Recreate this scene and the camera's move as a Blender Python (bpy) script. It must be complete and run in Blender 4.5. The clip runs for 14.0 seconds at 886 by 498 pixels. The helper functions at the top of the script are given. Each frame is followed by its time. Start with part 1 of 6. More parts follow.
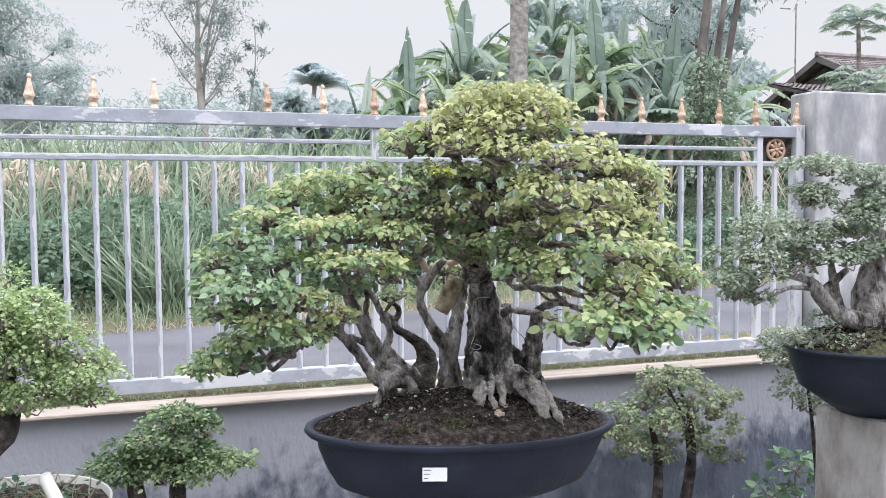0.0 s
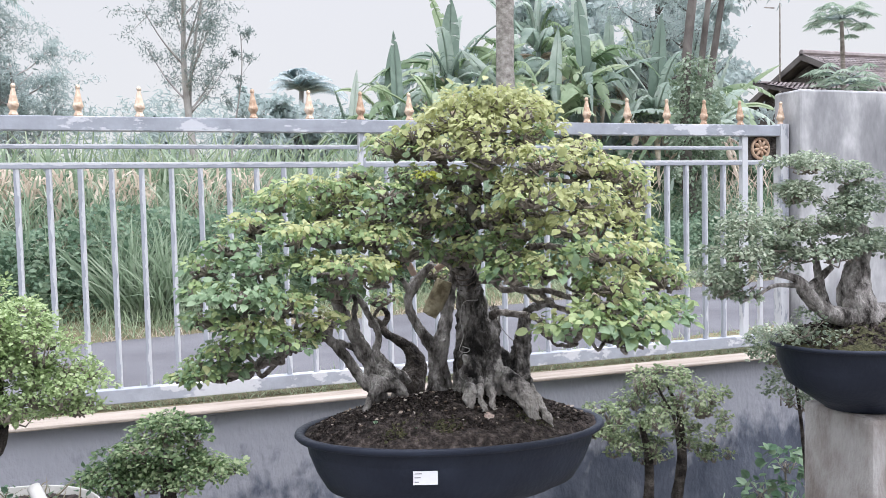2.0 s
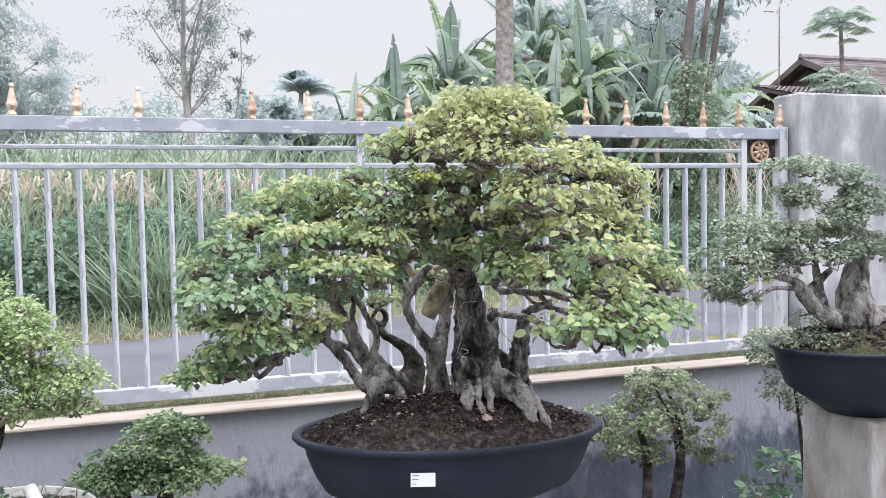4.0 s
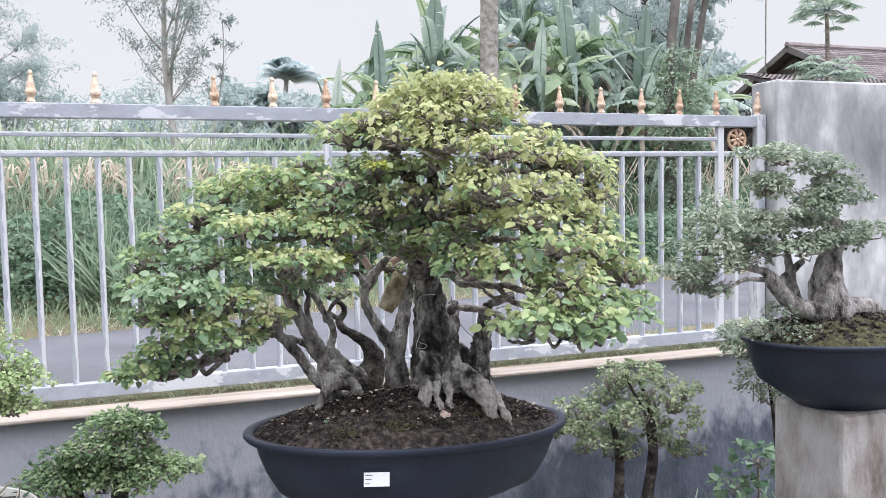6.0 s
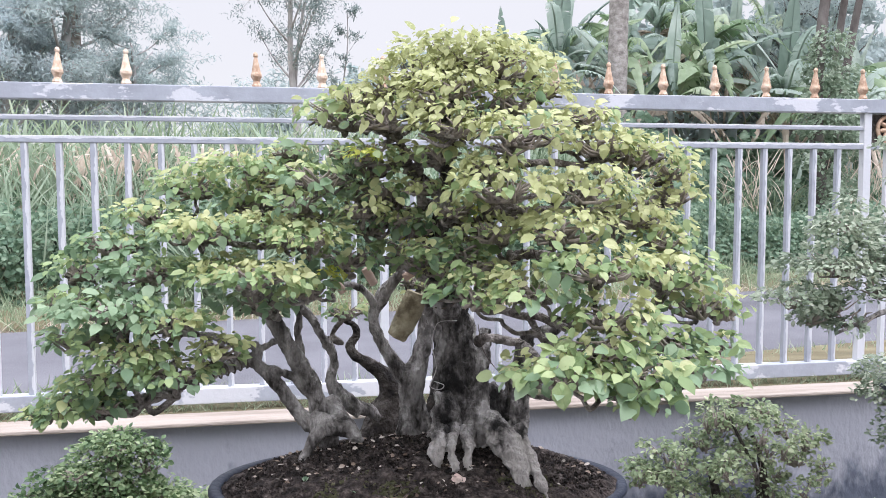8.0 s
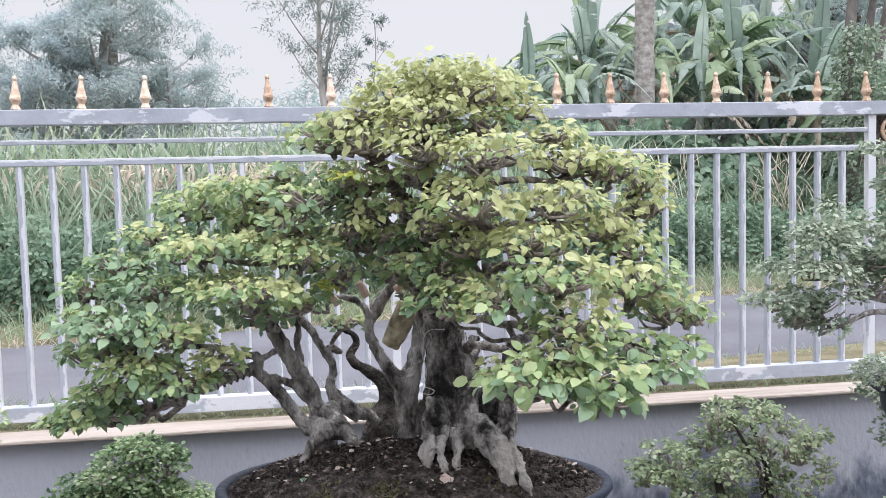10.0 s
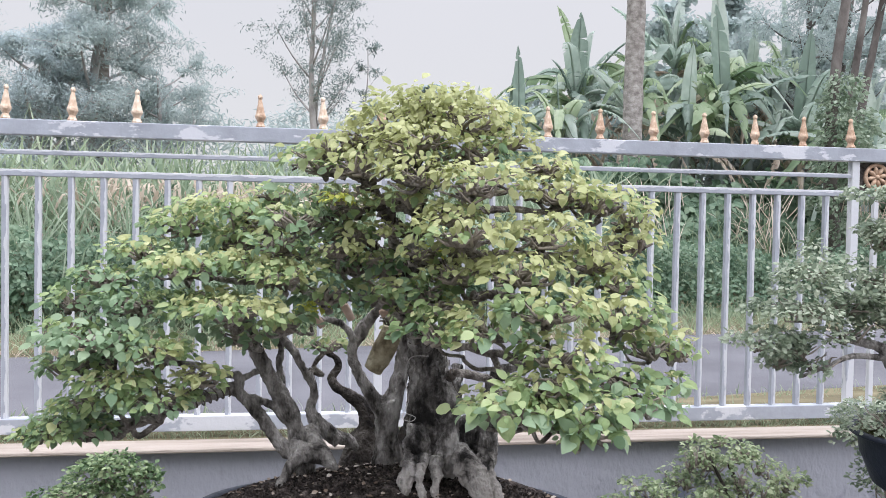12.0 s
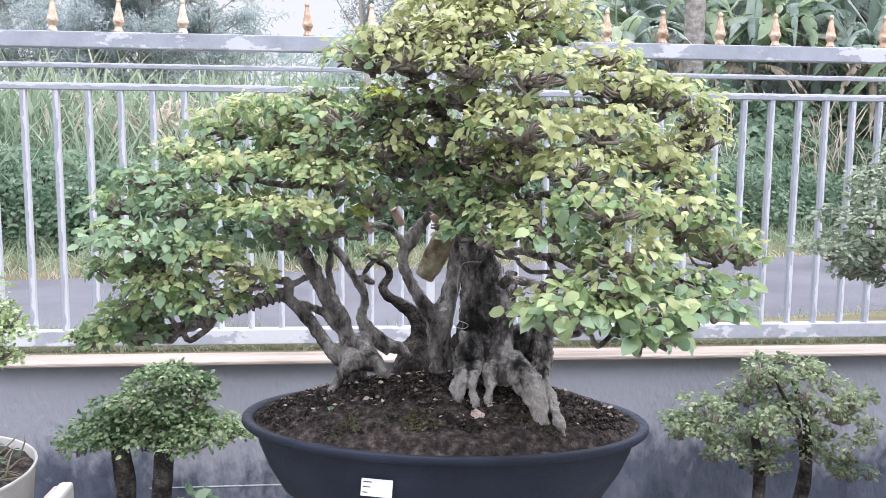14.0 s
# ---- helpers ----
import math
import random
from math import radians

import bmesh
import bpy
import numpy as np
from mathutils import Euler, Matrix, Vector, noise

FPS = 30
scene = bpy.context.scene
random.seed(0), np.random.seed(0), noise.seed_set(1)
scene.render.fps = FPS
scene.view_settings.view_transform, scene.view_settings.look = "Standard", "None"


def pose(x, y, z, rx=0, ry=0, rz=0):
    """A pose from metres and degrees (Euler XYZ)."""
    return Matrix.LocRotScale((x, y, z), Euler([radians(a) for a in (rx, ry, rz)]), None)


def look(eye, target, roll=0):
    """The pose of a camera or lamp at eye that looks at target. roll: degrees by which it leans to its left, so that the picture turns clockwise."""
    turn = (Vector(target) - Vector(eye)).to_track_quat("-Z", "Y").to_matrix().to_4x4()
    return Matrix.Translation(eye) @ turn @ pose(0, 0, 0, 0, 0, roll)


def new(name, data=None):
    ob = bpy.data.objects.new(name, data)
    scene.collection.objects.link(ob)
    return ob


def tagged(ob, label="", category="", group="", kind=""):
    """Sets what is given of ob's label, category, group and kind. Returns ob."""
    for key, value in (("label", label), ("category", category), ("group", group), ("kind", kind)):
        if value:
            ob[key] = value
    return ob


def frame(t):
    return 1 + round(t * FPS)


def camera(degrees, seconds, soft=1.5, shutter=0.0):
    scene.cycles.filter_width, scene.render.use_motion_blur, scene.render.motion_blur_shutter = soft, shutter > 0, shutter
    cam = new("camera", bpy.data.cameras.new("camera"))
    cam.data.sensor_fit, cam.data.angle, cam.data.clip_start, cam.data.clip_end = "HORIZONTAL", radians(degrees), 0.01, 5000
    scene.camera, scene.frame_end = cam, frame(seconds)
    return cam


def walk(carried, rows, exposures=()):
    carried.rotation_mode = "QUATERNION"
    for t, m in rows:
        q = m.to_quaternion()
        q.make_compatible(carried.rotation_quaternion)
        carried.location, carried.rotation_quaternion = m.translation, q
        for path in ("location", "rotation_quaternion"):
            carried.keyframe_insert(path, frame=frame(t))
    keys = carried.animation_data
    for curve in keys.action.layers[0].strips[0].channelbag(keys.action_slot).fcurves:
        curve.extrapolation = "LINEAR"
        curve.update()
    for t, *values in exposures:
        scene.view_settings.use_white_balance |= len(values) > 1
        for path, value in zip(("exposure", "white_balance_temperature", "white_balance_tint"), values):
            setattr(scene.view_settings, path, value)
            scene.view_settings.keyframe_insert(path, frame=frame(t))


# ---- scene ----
cam = camera(56.7, 14.0, soft=0.5)
PATH = [
    (0, (0.314, -3.639, 1.753), (0.929, -1.739, 1.647), -0.4),
    (0.5, (0.315, -3.64, 1.753), (0.895, -1.729, 1.636), -0.7),
    (1, (0.32, -3.644, 1.755), (0.925, -1.741, 1.645), -1.2),
    (1.5, (0.322, -3.643, 1.755), (0.944, -1.745, 1.654), -1.3),
    (2, (0.32, -3.648, 1.755), (0.958, -1.755, 1.656), -1.3),
    (2.5, (0.32, -3.648, 1.754), (0.956, -1.754, 1.656), -1.3),
    (3, (0.321, -3.646, 1.751), (0.956, -1.752, 1.655), -1.2),
    (5.5, (0.333, -3.641, 1.752), (0.99, -1.754, 1.661), -1.1),
    (6, (0.432, -3.597, 1.754), (1.097, -1.714, 1.632), -1.1),
    (6.5, (0.608, -3.546, 1.764), (1.166, -1.635, 1.573), -1.2),
    (7, (0.707, -3.471, 1.765), (1.008, -1.512, 1.496), -0.8),
    (7.5, (0.776, -3.311, 1.752), (1.099, -1.351, 1.52), -0.9),
    (8, (0.83, -3.173, 1.767), (1.185, -1.21, 1.63), -0.1),
    (8.2, (0.853, -3.16, 1.773), (1.193, -1.195, 1.621), -0.1),
    (10.3, (0.926, -3.305, 1.792), (1.187, -1.325, 1.683), -1.4),
    (10.5, (0.925, -3.298, 1.789), (1.185, -1.317, 1.69), -1.2),
    (11, (0.922, -3.291, 1.788), (1.186, -1.311, 1.694), -0.6),
    (11.5, (0.921, -3.295, 1.79), (1.193, -1.315, 1.72), 0.7),
    (12, (0.915, -3.296, 1.787), (1.223, -1.32, 1.732), 1.0),
    (12.5, (0.911, -3.277, 1.785), (1.214, -1.301, 1.735), 1.4),
    (13, (0.911, -3.276, 1.783), (1.179, -1.294, 1.73), 1.2),
    (13.5, (0.915, -3.239, 1.754), (1.149, -1.255, 1.66), 0.8),
    (14, (0.927, -3.225, 1.729), (1.107, -1.247, 1.495), 0.5),
]
walk(cam, [(t, look(eye, target, roll)) for t, eye, target, roll in PATH], [
    (0, 0.37, 6000, 17), (5.5, 0.38, 6000, 17), (6.5, 0.46, 5970, 18), (7.5, 0.51, 5940, 20), (8.2, 0.43, 5950, 20), (10.3, 0.35, 5990, 18),
    (12, 0.25, 6020, 18), (13, 0.24, 6020, 18), (13.6, 0.40, 5950, 19), (14, 0.55, 5900, 20)])

# ---- light ----
world = bpy.data.worlds.new("overcast_sky")
scene.world = world
world.use_nodes = True
wn, wl = world.node_tree.nodes, world.node_tree.links
wn.clear()
sky = wn.new("ShaderNodeTexSky")
sky.sky_type, sky.sun_disc = "NISHITA", False
sky.sun_elevation, sky.sun_rotation = radians(62), radians(150)
sky_bg, cloud_bg = wn.new("ShaderNodeBackground"), wn.new("ShaderNodeBackground")
sky_bg.inputs["Strength"].default_value = 0.06
cloud = wn.new("ShaderNodeTexNoise")
cloud.inputs["Scale"].default_value, cloud.inputs["Detail"].default_value = 1.6, 5
cloud_ramp = wn.new("ShaderNodeValToRGB")
cloud_ramp.color_ramp.elements[0].position, cloud_ramp.color_ramp.elements[0].color = 0.3, (0.905, 0.922, 0.915, 1)
cloud_ramp.color_ramp.elements[1].position, cloud_ramp.color_ramp.elements[1].color = 0.7, (0.98, 0.988, 0.975, 1)
cloud_bg.inputs["Strength"].default_value = 0.88
mix, out = wn.new("ShaderNodeMixShader"), wn.new("ShaderNodeOutputWorld")
mix.inputs["Fac"].default_value = 0.9
coord = wn.new("ShaderNodeTexCoord")
wl.new(coord.outputs["Generated"], cloud.inputs["Vector"])
wl.new(cloud.outputs["Fac"], cloud_ramp.inputs["Fac"])
wl.new(sky.outputs["Color"], sky_bg.inputs["Color"])
wl.new(sky_bg.outputs["Background"], mix.inputs[1])
wl.new(cloud_bg.outputs["Background"], mix.inputs[2])
wl.new(mix.outputs["Shader"], out.inputs["Surface"])
# an overcast sky is brighter towards the zenith
split, rise = wn.new("ShaderNodeSeparateXYZ"), wn.new("ShaderNodeMapRange")
wl.new(coord.outputs["Generated"], split.inputs[0])
wl.new(split.outputs["Z"], rise.inputs["Value"])
rise.inputs["From Min"].default_value, rise.inputs["From Max"].default_value = 0.26, 0.95
rise.inputs["To Min"].default_value, rise.inputs["To Max"].default_value = 0.72, 3.3
wl.new(rise.outputs["Result"], cloud_bg.inputs["Strength"])
# and less blue towards the horizon
low, warm, tint = wn.new("ShaderNodeMapRange"), wn.new("ShaderNodeMix"), wn.new("ShaderNodeMix")
low.inputs["From Min"].default_value, low.inputs["From Max"].default_value = 0.10, 0.60
wl.new(split.outputs["Z"], low.inputs["Value"])
warm.data_type = tint.data_type = "RGBA"
warm.inputs["A"].default_value, warm.inputs["B"].default_value = (1.02, 1.0, 0.925, 1), (1.0, 1.0, 1.0, 1)
wl.new(low.outputs["Result"], warm.inputs["Factor"])
tint.blend_type = "MULTIPLY"
tint.inputs["Factor"].default_value = 1.0
wl.new(cloud_ramp.outputs["Color"], tint.inputs["A"])
wl.new(warm.outputs["Result"], tint.inputs["B"])
wl.new(tint.outputs["Result"], cloud_bg.inputs["Color"])

sun = new("sun", bpy.data.lights.new("sun", "SUN"))
sun.data.energy, sun.data.angle, sun.data.color = 2.0, radians(35), (1.0, 0.99, 0.98)
sun.matrix_basis = look((3, -4, 9), (0, 0, 0))


# ---- materials ----
def material(name, stops, scale=6.0, detail=4.0, rough=0.8, bump=0.2, bump_scale=40.0, metal=0.0, vary=0.0,
             island=0.0, through_light=0.0, stretch=(1, 1, 1), spec=0.3):
    """A surface whose colour runs over the stops by noise, with fine relief and some variation from piece to piece."""
    m = bpy.data.materials.new(name)
    m.use_nodes = True
    n, l = m.node_tree.nodes, m.node_tree.links
    bsdf = n["Principled BSDF"]
    tex = n.new("ShaderNodeTexCoord")
    mapping = n.new("ShaderNodeMapping")
    mapping.inputs["Scale"].default_value = stretch
    l.new(tex.outputs["Object"], mapping.inputs["Vector"])
    big = n.new("ShaderNodeTexNoise")
    big.inputs["Scale"].default_value, big.inputs["Detail"].default_value = scale, detail
    big.inputs["Roughness"].default_value = 0.6
    l.new(mapping.outputs["Vector"], big.inputs["Vector"])
    ramp = n.new("ShaderNodeValToRGB")
    while len(ramp.color_ramp.elements) < len(stops):
        ramp.color_ramp.elements.new(0.5)
    for e, (p, c) in zip(ramp.color_ramp.elements, stops):
        e.position, e.color = p, (*c, 1)
    fac = big.outputs["Fac"]
    if vary or island:
        add = n.new("ShaderNodeMath")
        add.operation = "MULTIPLY_ADD"
        rnd = n.new("ShaderNodeObjectInfo").outputs["Random"] if vary else n.new("ShaderNodeNewGeometry").outputs["Random Per Island"]
        l.new(rnd, add.inputs[0])
        add.inputs[1].default_value = vary or island
        sub = n.new("ShaderNodeMath")
        sub.operation = "SUBTRACT"
        l.new(fac, sub.inputs[0])
        sub.inputs[1].default_value = (vary or island) / 2
        l.new(sub.outputs[0], add.inputs[2])
        fac = add.outputs[0]
    l.new(fac, ramp.inputs["Fac"])
    l.new(ramp.outputs["Color"], bsdf.inputs["Base Color"])
    bsdf.inputs["Roughness"].default_value, bsdf.inputs["Metallic"].default_value = rough, metal
    bsdf.inputs["Specular IOR Level"].default_value = spec
    if bump:
        fine = n.new("ShaderNodeTexNoise")
        fine.inputs["Scale"].default_value, fine.inputs["Detail"].default_value = bump_scale, 6
        l.new(mapping.outputs["Vector"], fine.inputs["Vector"])
        b = n.new("ShaderNodeBump")
        b.inputs["Strength"].default_value, b.inputs["Distance"].default_value = bump, 0.02
        l.new(fine.outputs["Fac"], b.inputs["Height"])
        l.new(b.outputs["Normal"], bsdf.inputs["Normal"])
    if through_light:
        tr, mx = n.new("ShaderNodeBsdfTranslucent"), n.new("ShaderNodeMixShader")
        l.new(ramp.outputs["Color"], tr.inputs["Color"])
        mx.inputs["Fac"].default_value = through_light
        l.new(bsdf.outputs["BSDF"], mx.inputs[1])
        l.new(tr.outputs["BSDF"], mx.inputs[2])
        l.new(mx.outputs["Shader"], n["Material Output"].inputs["Surface"])
    return m


def leaf_material(name, dark, mid, light, gloss=0.5, through_light=0.45, vary=0.0, spread=0.6):
    return material(name, [(0.15, dark), (0.5, mid), (0.85, light)], 3.0, 2, gloss, 0.12, 90, island=0 if vary else spread,
                    vary=vary, through_light=through_light)


M_YELLOW = leaf_material("leaf_yellow_green", (0.315, 0.345, 0.15), (0.46, 0.485, 0.23), (0.585, 0.60, 0.335))
M_GREEN = leaf_material("leaf_green", (0.175, 0.255, 0.11), (0.29, 0.385, 0.175), (0.435, 0.51, 0.26))
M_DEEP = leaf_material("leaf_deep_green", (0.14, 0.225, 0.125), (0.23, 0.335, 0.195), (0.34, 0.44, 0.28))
M_YELLOW_ONE = leaf_material("leaf_yellow_green_single", (0.315, 0.345, 0.15), (0.46, 0.485, 0.23), (0.585, 0.60, 0.335), vary=0.9)
M_GREEN_ONE = leaf_material("leaf_green_single", (0.175, 0.255, 0.11), (0.29, 0.385, 0.175), (0.435, 0.51, 0.26), vary=0.9)
M_GREY_LEAF = leaf_material("leaf_grey_green", (0.145, 0.195, 0.14), (0.30, 0.36, 0.255), (0.53, 0.57, 0.45))
M_FRESH = leaf_material("leaf_fresh_green", (0.09, 0.17, 0.101), (0.21, 0.31, 0.190), (0.39, 0.48, 0.336))
M_CREEPER = leaf_material("creeper_leaf", (0.17, 0.235, 0.16), (0.27, 0.345, 0.245), (0.40, 0.47, 0.36))
M_SHRUB = leaf_material("shrub_leaf", (0.15, 0.205, 0.115), (0.295, 0.365, 0.205), (0.50, 0.55, 0.355))
M_ROUND = leaf_material("round_leaf", (0.075, 0.13, 0.065), (0.18, 0.265, 0.125), (0.44, 0.51, 0.30))
M_HEDGE = leaf_material("hedge_leaf", (0.085, 0.15, 0.095), (0.165, 0.255, 0.165), (0.29, 0.38, 0.26))
# far foliage: pale bluish distance haze is put into the base colours
M_HAZED = leaf_material("hazed_leaf", (0.31, 0.38, 0.370), (0.44, 0.51, 0.493), (0.56, 0.62, 0.605), 0.7, 0.55, spread=0.35)
M_HAZED_BLUE = leaf_material("hazed_leaf_blue", (0.38, 0.45, 0.455), (0.52, 0.59, 0.60), (0.64, 0.70, 0.70), 0.7, 0.55, spread=0.3)
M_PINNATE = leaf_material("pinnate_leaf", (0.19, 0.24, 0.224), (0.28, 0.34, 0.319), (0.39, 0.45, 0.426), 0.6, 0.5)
M_PAPAYA = leaf_material("papaya_leaf", (0.20, 0.28, 0.213), (0.34, 0.42, 0.325), (0.50, 0.56, 0.470), 0.6, 0.5)
M_FEATHER = leaf_material("feathery_leaf", (0.22, 0.31, 0.135), (0.395, 0.50, 0.245), (0.56, 0.645, 0.38))
M_BANANA = leaf_material("banana_leaf", (0.25, 0.33, 0.275), (0.42, 0.51, 0.435), (0.61, 0.68, 0.61), 0.42, 0.5, vary=0.75)
M_GRASS = leaf_material("grass_blade", (0.17, 0.235, 0.135), (0.30, 0.375, 0.235), (0.45, 0.51, 0.36), 0.6)
M_REED = leaf_material("reed_blade", (0.17, 0.24, 0.15), (0.29, 0.375, 0.255), (0.44, 0.51, 0.385), 0.5)
M_DRY = leaf_material("dry_stalk", (0.48, 0.39, 0.31), (0.66, 0.56, 0.46), (0.80, 0.71, 0.61), 0.8)
M_BARK = material("bonsai_bark", [(0.36, (0.035, 0.031, 0.028)), (0.44, (0.15, 0.138, 0.126)), (0.53, (0.30, 0.28, 0.26)), (0.66, (0.49, 0.465, 0.435))], 28, 15, 0.9, 1.0, 120, stretch=(1, 1, 0.5))
M_OLDBARK = material("old_bonsai_bark", [(0.39, (0.014, 0.013, 0.012)), (0.46, (0.075, 0.069, 0.064)), (0.53, (0.19, 0.177, 0.164)), (0.62, (0.43, 0.41, 0.385))], 24, 15, 0.9, 1.0, 110, stretch=(1, 1, 0.5))
M_BRANCH = material("branch_bark", [(0.36, (0.07, 0.06, 0.052)), (0.5, (0.21, 0.185, 0.163)), (0.66, (0.42, 0.385, 0.35))], 40, 8, 0.9, 0.8, 160)
M_DARKBARK = material("dark_bark", [(0.36, (0.022, 0.019, 0.018)), (0.5, (0.075, 0.064, 0.056)), (0.64, (0.16, 0.142, 0.125))], 22, 11, 0.95, 1.0, 120)
M_MOSSBARK = material("mossy_cut_wood", [(0.35, (0.13, 0.105, 0.065)), (0.5, (0.28, 0.24, 0.155)), (0.7, (0.42, 0.38, 0.27))], 30, 6, 0.95, 0.6, 60)
M_REDWOOD = material("fresh_cut_wood", [(0.3, (0.42, 0.29, 0.22)), (0.7, (0.64, 0.50, 0.41))], 20, 4, 0.8, 0.3, 60)
M_TRUNK = material("far_trunk", [(0.3, (0.12, 0.10, 0.085)), (0.5, (0.24, 0.21, 0.18)), (0.75, (0.42, 0.39, 0.35))], 4, 7, 0.9, 0.8, 20, stretch=(1, 1, 2.5))
M_PALMBARK = material("palm_bark", [(0.3, (0.16, 0.145, 0.13)), (0.5, (0.33, 0.305, 0.28)), (0.7, (0.52, 0.49, 0.46))], 8, 10, 0.9, 0.8, 30, stretch=(1, 1, 1.3))
M_TRUNK_DARK = material("dark_tree_bark", [(0.3, (0.07, 0.06, 0.055)), (0.5, (0.14, 0.125, 0.115)), (0.75, (0.26, 0.24, 0.22))], 4, 7, 0.9, 0.8, 20, stretch=(1, 1, 0.5))
# bark of far trees, with the haze put into its pale colour
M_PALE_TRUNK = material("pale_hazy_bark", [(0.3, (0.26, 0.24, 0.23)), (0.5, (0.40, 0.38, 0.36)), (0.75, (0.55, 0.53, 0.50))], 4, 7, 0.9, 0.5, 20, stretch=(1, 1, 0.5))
M_TWIG = material("twig", [(0.3, (0.17, 0.145, 0.12)), (0.7, (0.36, 0.315, 0.27))], 30, 3, 0.9, 0.3, 80)
M_SOIL = material("potting_soil", [(0.36, (0.012, 0.0095, 0.0085)), (0.48, (0.038, 0.030, 0.026)), (0.60, (0.085, 0.067, 0.059)), (0.76, (0.20, 0.17, 0.15))], 60, 12, 1.0, 1.0, 150, island=0.25)
M_MOSS = material("moss", [(0.3, (0.035, 0.034, 0.018)), (0.5, (0.075, 0.076, 0.036)), (0.65, (0.13, 0.125, 0.065)), (0.85, (0.20, 0.19, 0.12))], 40, 10, 1.0, 1.0, 150)
M_POT = material("black_plastic", [(0.3, (0.016, 0.020, 0.033)), (0.6, (0.024, 0.030, 0.047)), (0.85, (0.055, 0.063, 0.088))], 7, 9, 0.5, 0.15, 60, spec=0.25)
M_PAPER = material("label_paper", [(0.3, (0.66, 0.66, 0.67)), (0.7, (0.73, 0.73, 0.74))], 30, 2, 0.6, 0.05, 60)
M_INK = material("label_print", [(0.3, (0.05, 0.05, 0.06)), (0.7, (0.1, 0.1, 0.12))], 60, 2, 0.7, 0)
M_GOLD = material("gold_paint", [(0.3, (0.40, 0.26, 0.17)), (0.55, (0.60, 0.45, 0.33)), (0.8, (0.76, 0.64, 0.52))], 40, 5, 0.5, 0.3, 60, metal=0.15, vary=0.3)
M_COPING = material("cream_coping_paint", [(0.3, (0.21, 0.172, 0.14)), (0.5, (0.345, 0.295, 0.248)), (0.8, (0.45, 0.395, 0.34))], 5, 9, 0.75, 0.25, 50, stretch=(0.4, 3, 3))
M_ASPHALT = material("asphalt", [(0.3, (0.095, 0.094, 0.103)), (0.5, (0.125, 0.124, 0.136)), (0.8, (0.165, 0.163, 0.176))], 1.2, 9, 0.9, 0.5, 90)
M_EARTH = material("earth", [(0.3, (0.08, 0.065, 0.04)), (0.5, (0.15, 0.13, 0.075)), (0.8, (0.24, 0.21, 0.13))], 2, 9, 1.0, 0.6, 30)
M_CEMENT = material("bare_cement", [(0.36, (0.17, 0.172, 0.18)), (0.47, (0.28, 0.282, 0.29)), (0.54, (0.40, 0.40, 0.405)), (0.62, (0.60, 0.60, 0.605))], 2.6, 12, 0.9, 0.12, 40, stretch=(1, 1, 0.45))
M_PEDESTAL = material("stained_concrete", [(0.36, (0.12, 0.098, 0.085)), (0.46, (0.26, 0.232, 0.213)), (0.56, (0.375, 0.357, 0.34)), (0.72, (0.51, 0.50, 0.49))], 6, 13, 0.9, 0.5, 90, stretch=(1, 1, 0.4))
M_TUB_GREY = material("greyed_plastic", [(0.3, (0.33, 0.32, 0.29)), (0.6, (0.46, 0.45, 0.42)), (0.85, (0.58, 0.57, 0.54))], 6, 8, 0.5, 0.1, 40)
M_TUB = material("white_plastic", [(0.3, (0.47, 0.455, 0.42)), (0.6, (0.59, 0.58, 0.55)), (0.85, (0.68, 0.67, 0.645))], 6, 6, 0.45, 0.1, 40)
M_STRAP = material("dark_strap", [(0.3, (0.03, 0.025, 0.025)), (0.7, (0.08, 0.07, 0.065))], 30, 3, 0.7, 0.2, 80)
M_BLUE = material("blue_plastic", [(0.3, (0.16, 0.36, 0.52)), (0.7, (0.24, 0.46, 0.62))], 20, 3, 0.5, 0.1, 40)
M_BRICK = material("worn_brick", [(0.3, (0.50, 0.34, 0.28)), (0.55, (0.62, 0.50, 0.44)), (0.8, (0.75, 0.70, 0.66))], 18, 7, 0.95, 0.8, 60)
# brown tiles, greyed and lightened in colour for the distance haze
M_ROOF = material("clay_roof_tile", [(0.3, (0.12, 0.10, 0.098)), (0.5, (0.20, 0.17, 0.165)), (0.8, (0.31, 0.28, 0.275))], 3, 6, 0.9, 0.4, 20, vary=0.3)
M_HOUSE = material("house_plaster", [(0.3, (0.10, 0.09, 0.085)), (0.7, (0.2, 0.18, 0.17))], 2, 6, 0.9, 0.3, 20)
M_WIRE = material("aluminium_wire", [(0.3, (0.35, 0.33, 0.31)), (0.7, (0.5, 0.48, 0.45))], 40, 2, 0.5, 0, metal=0.4)


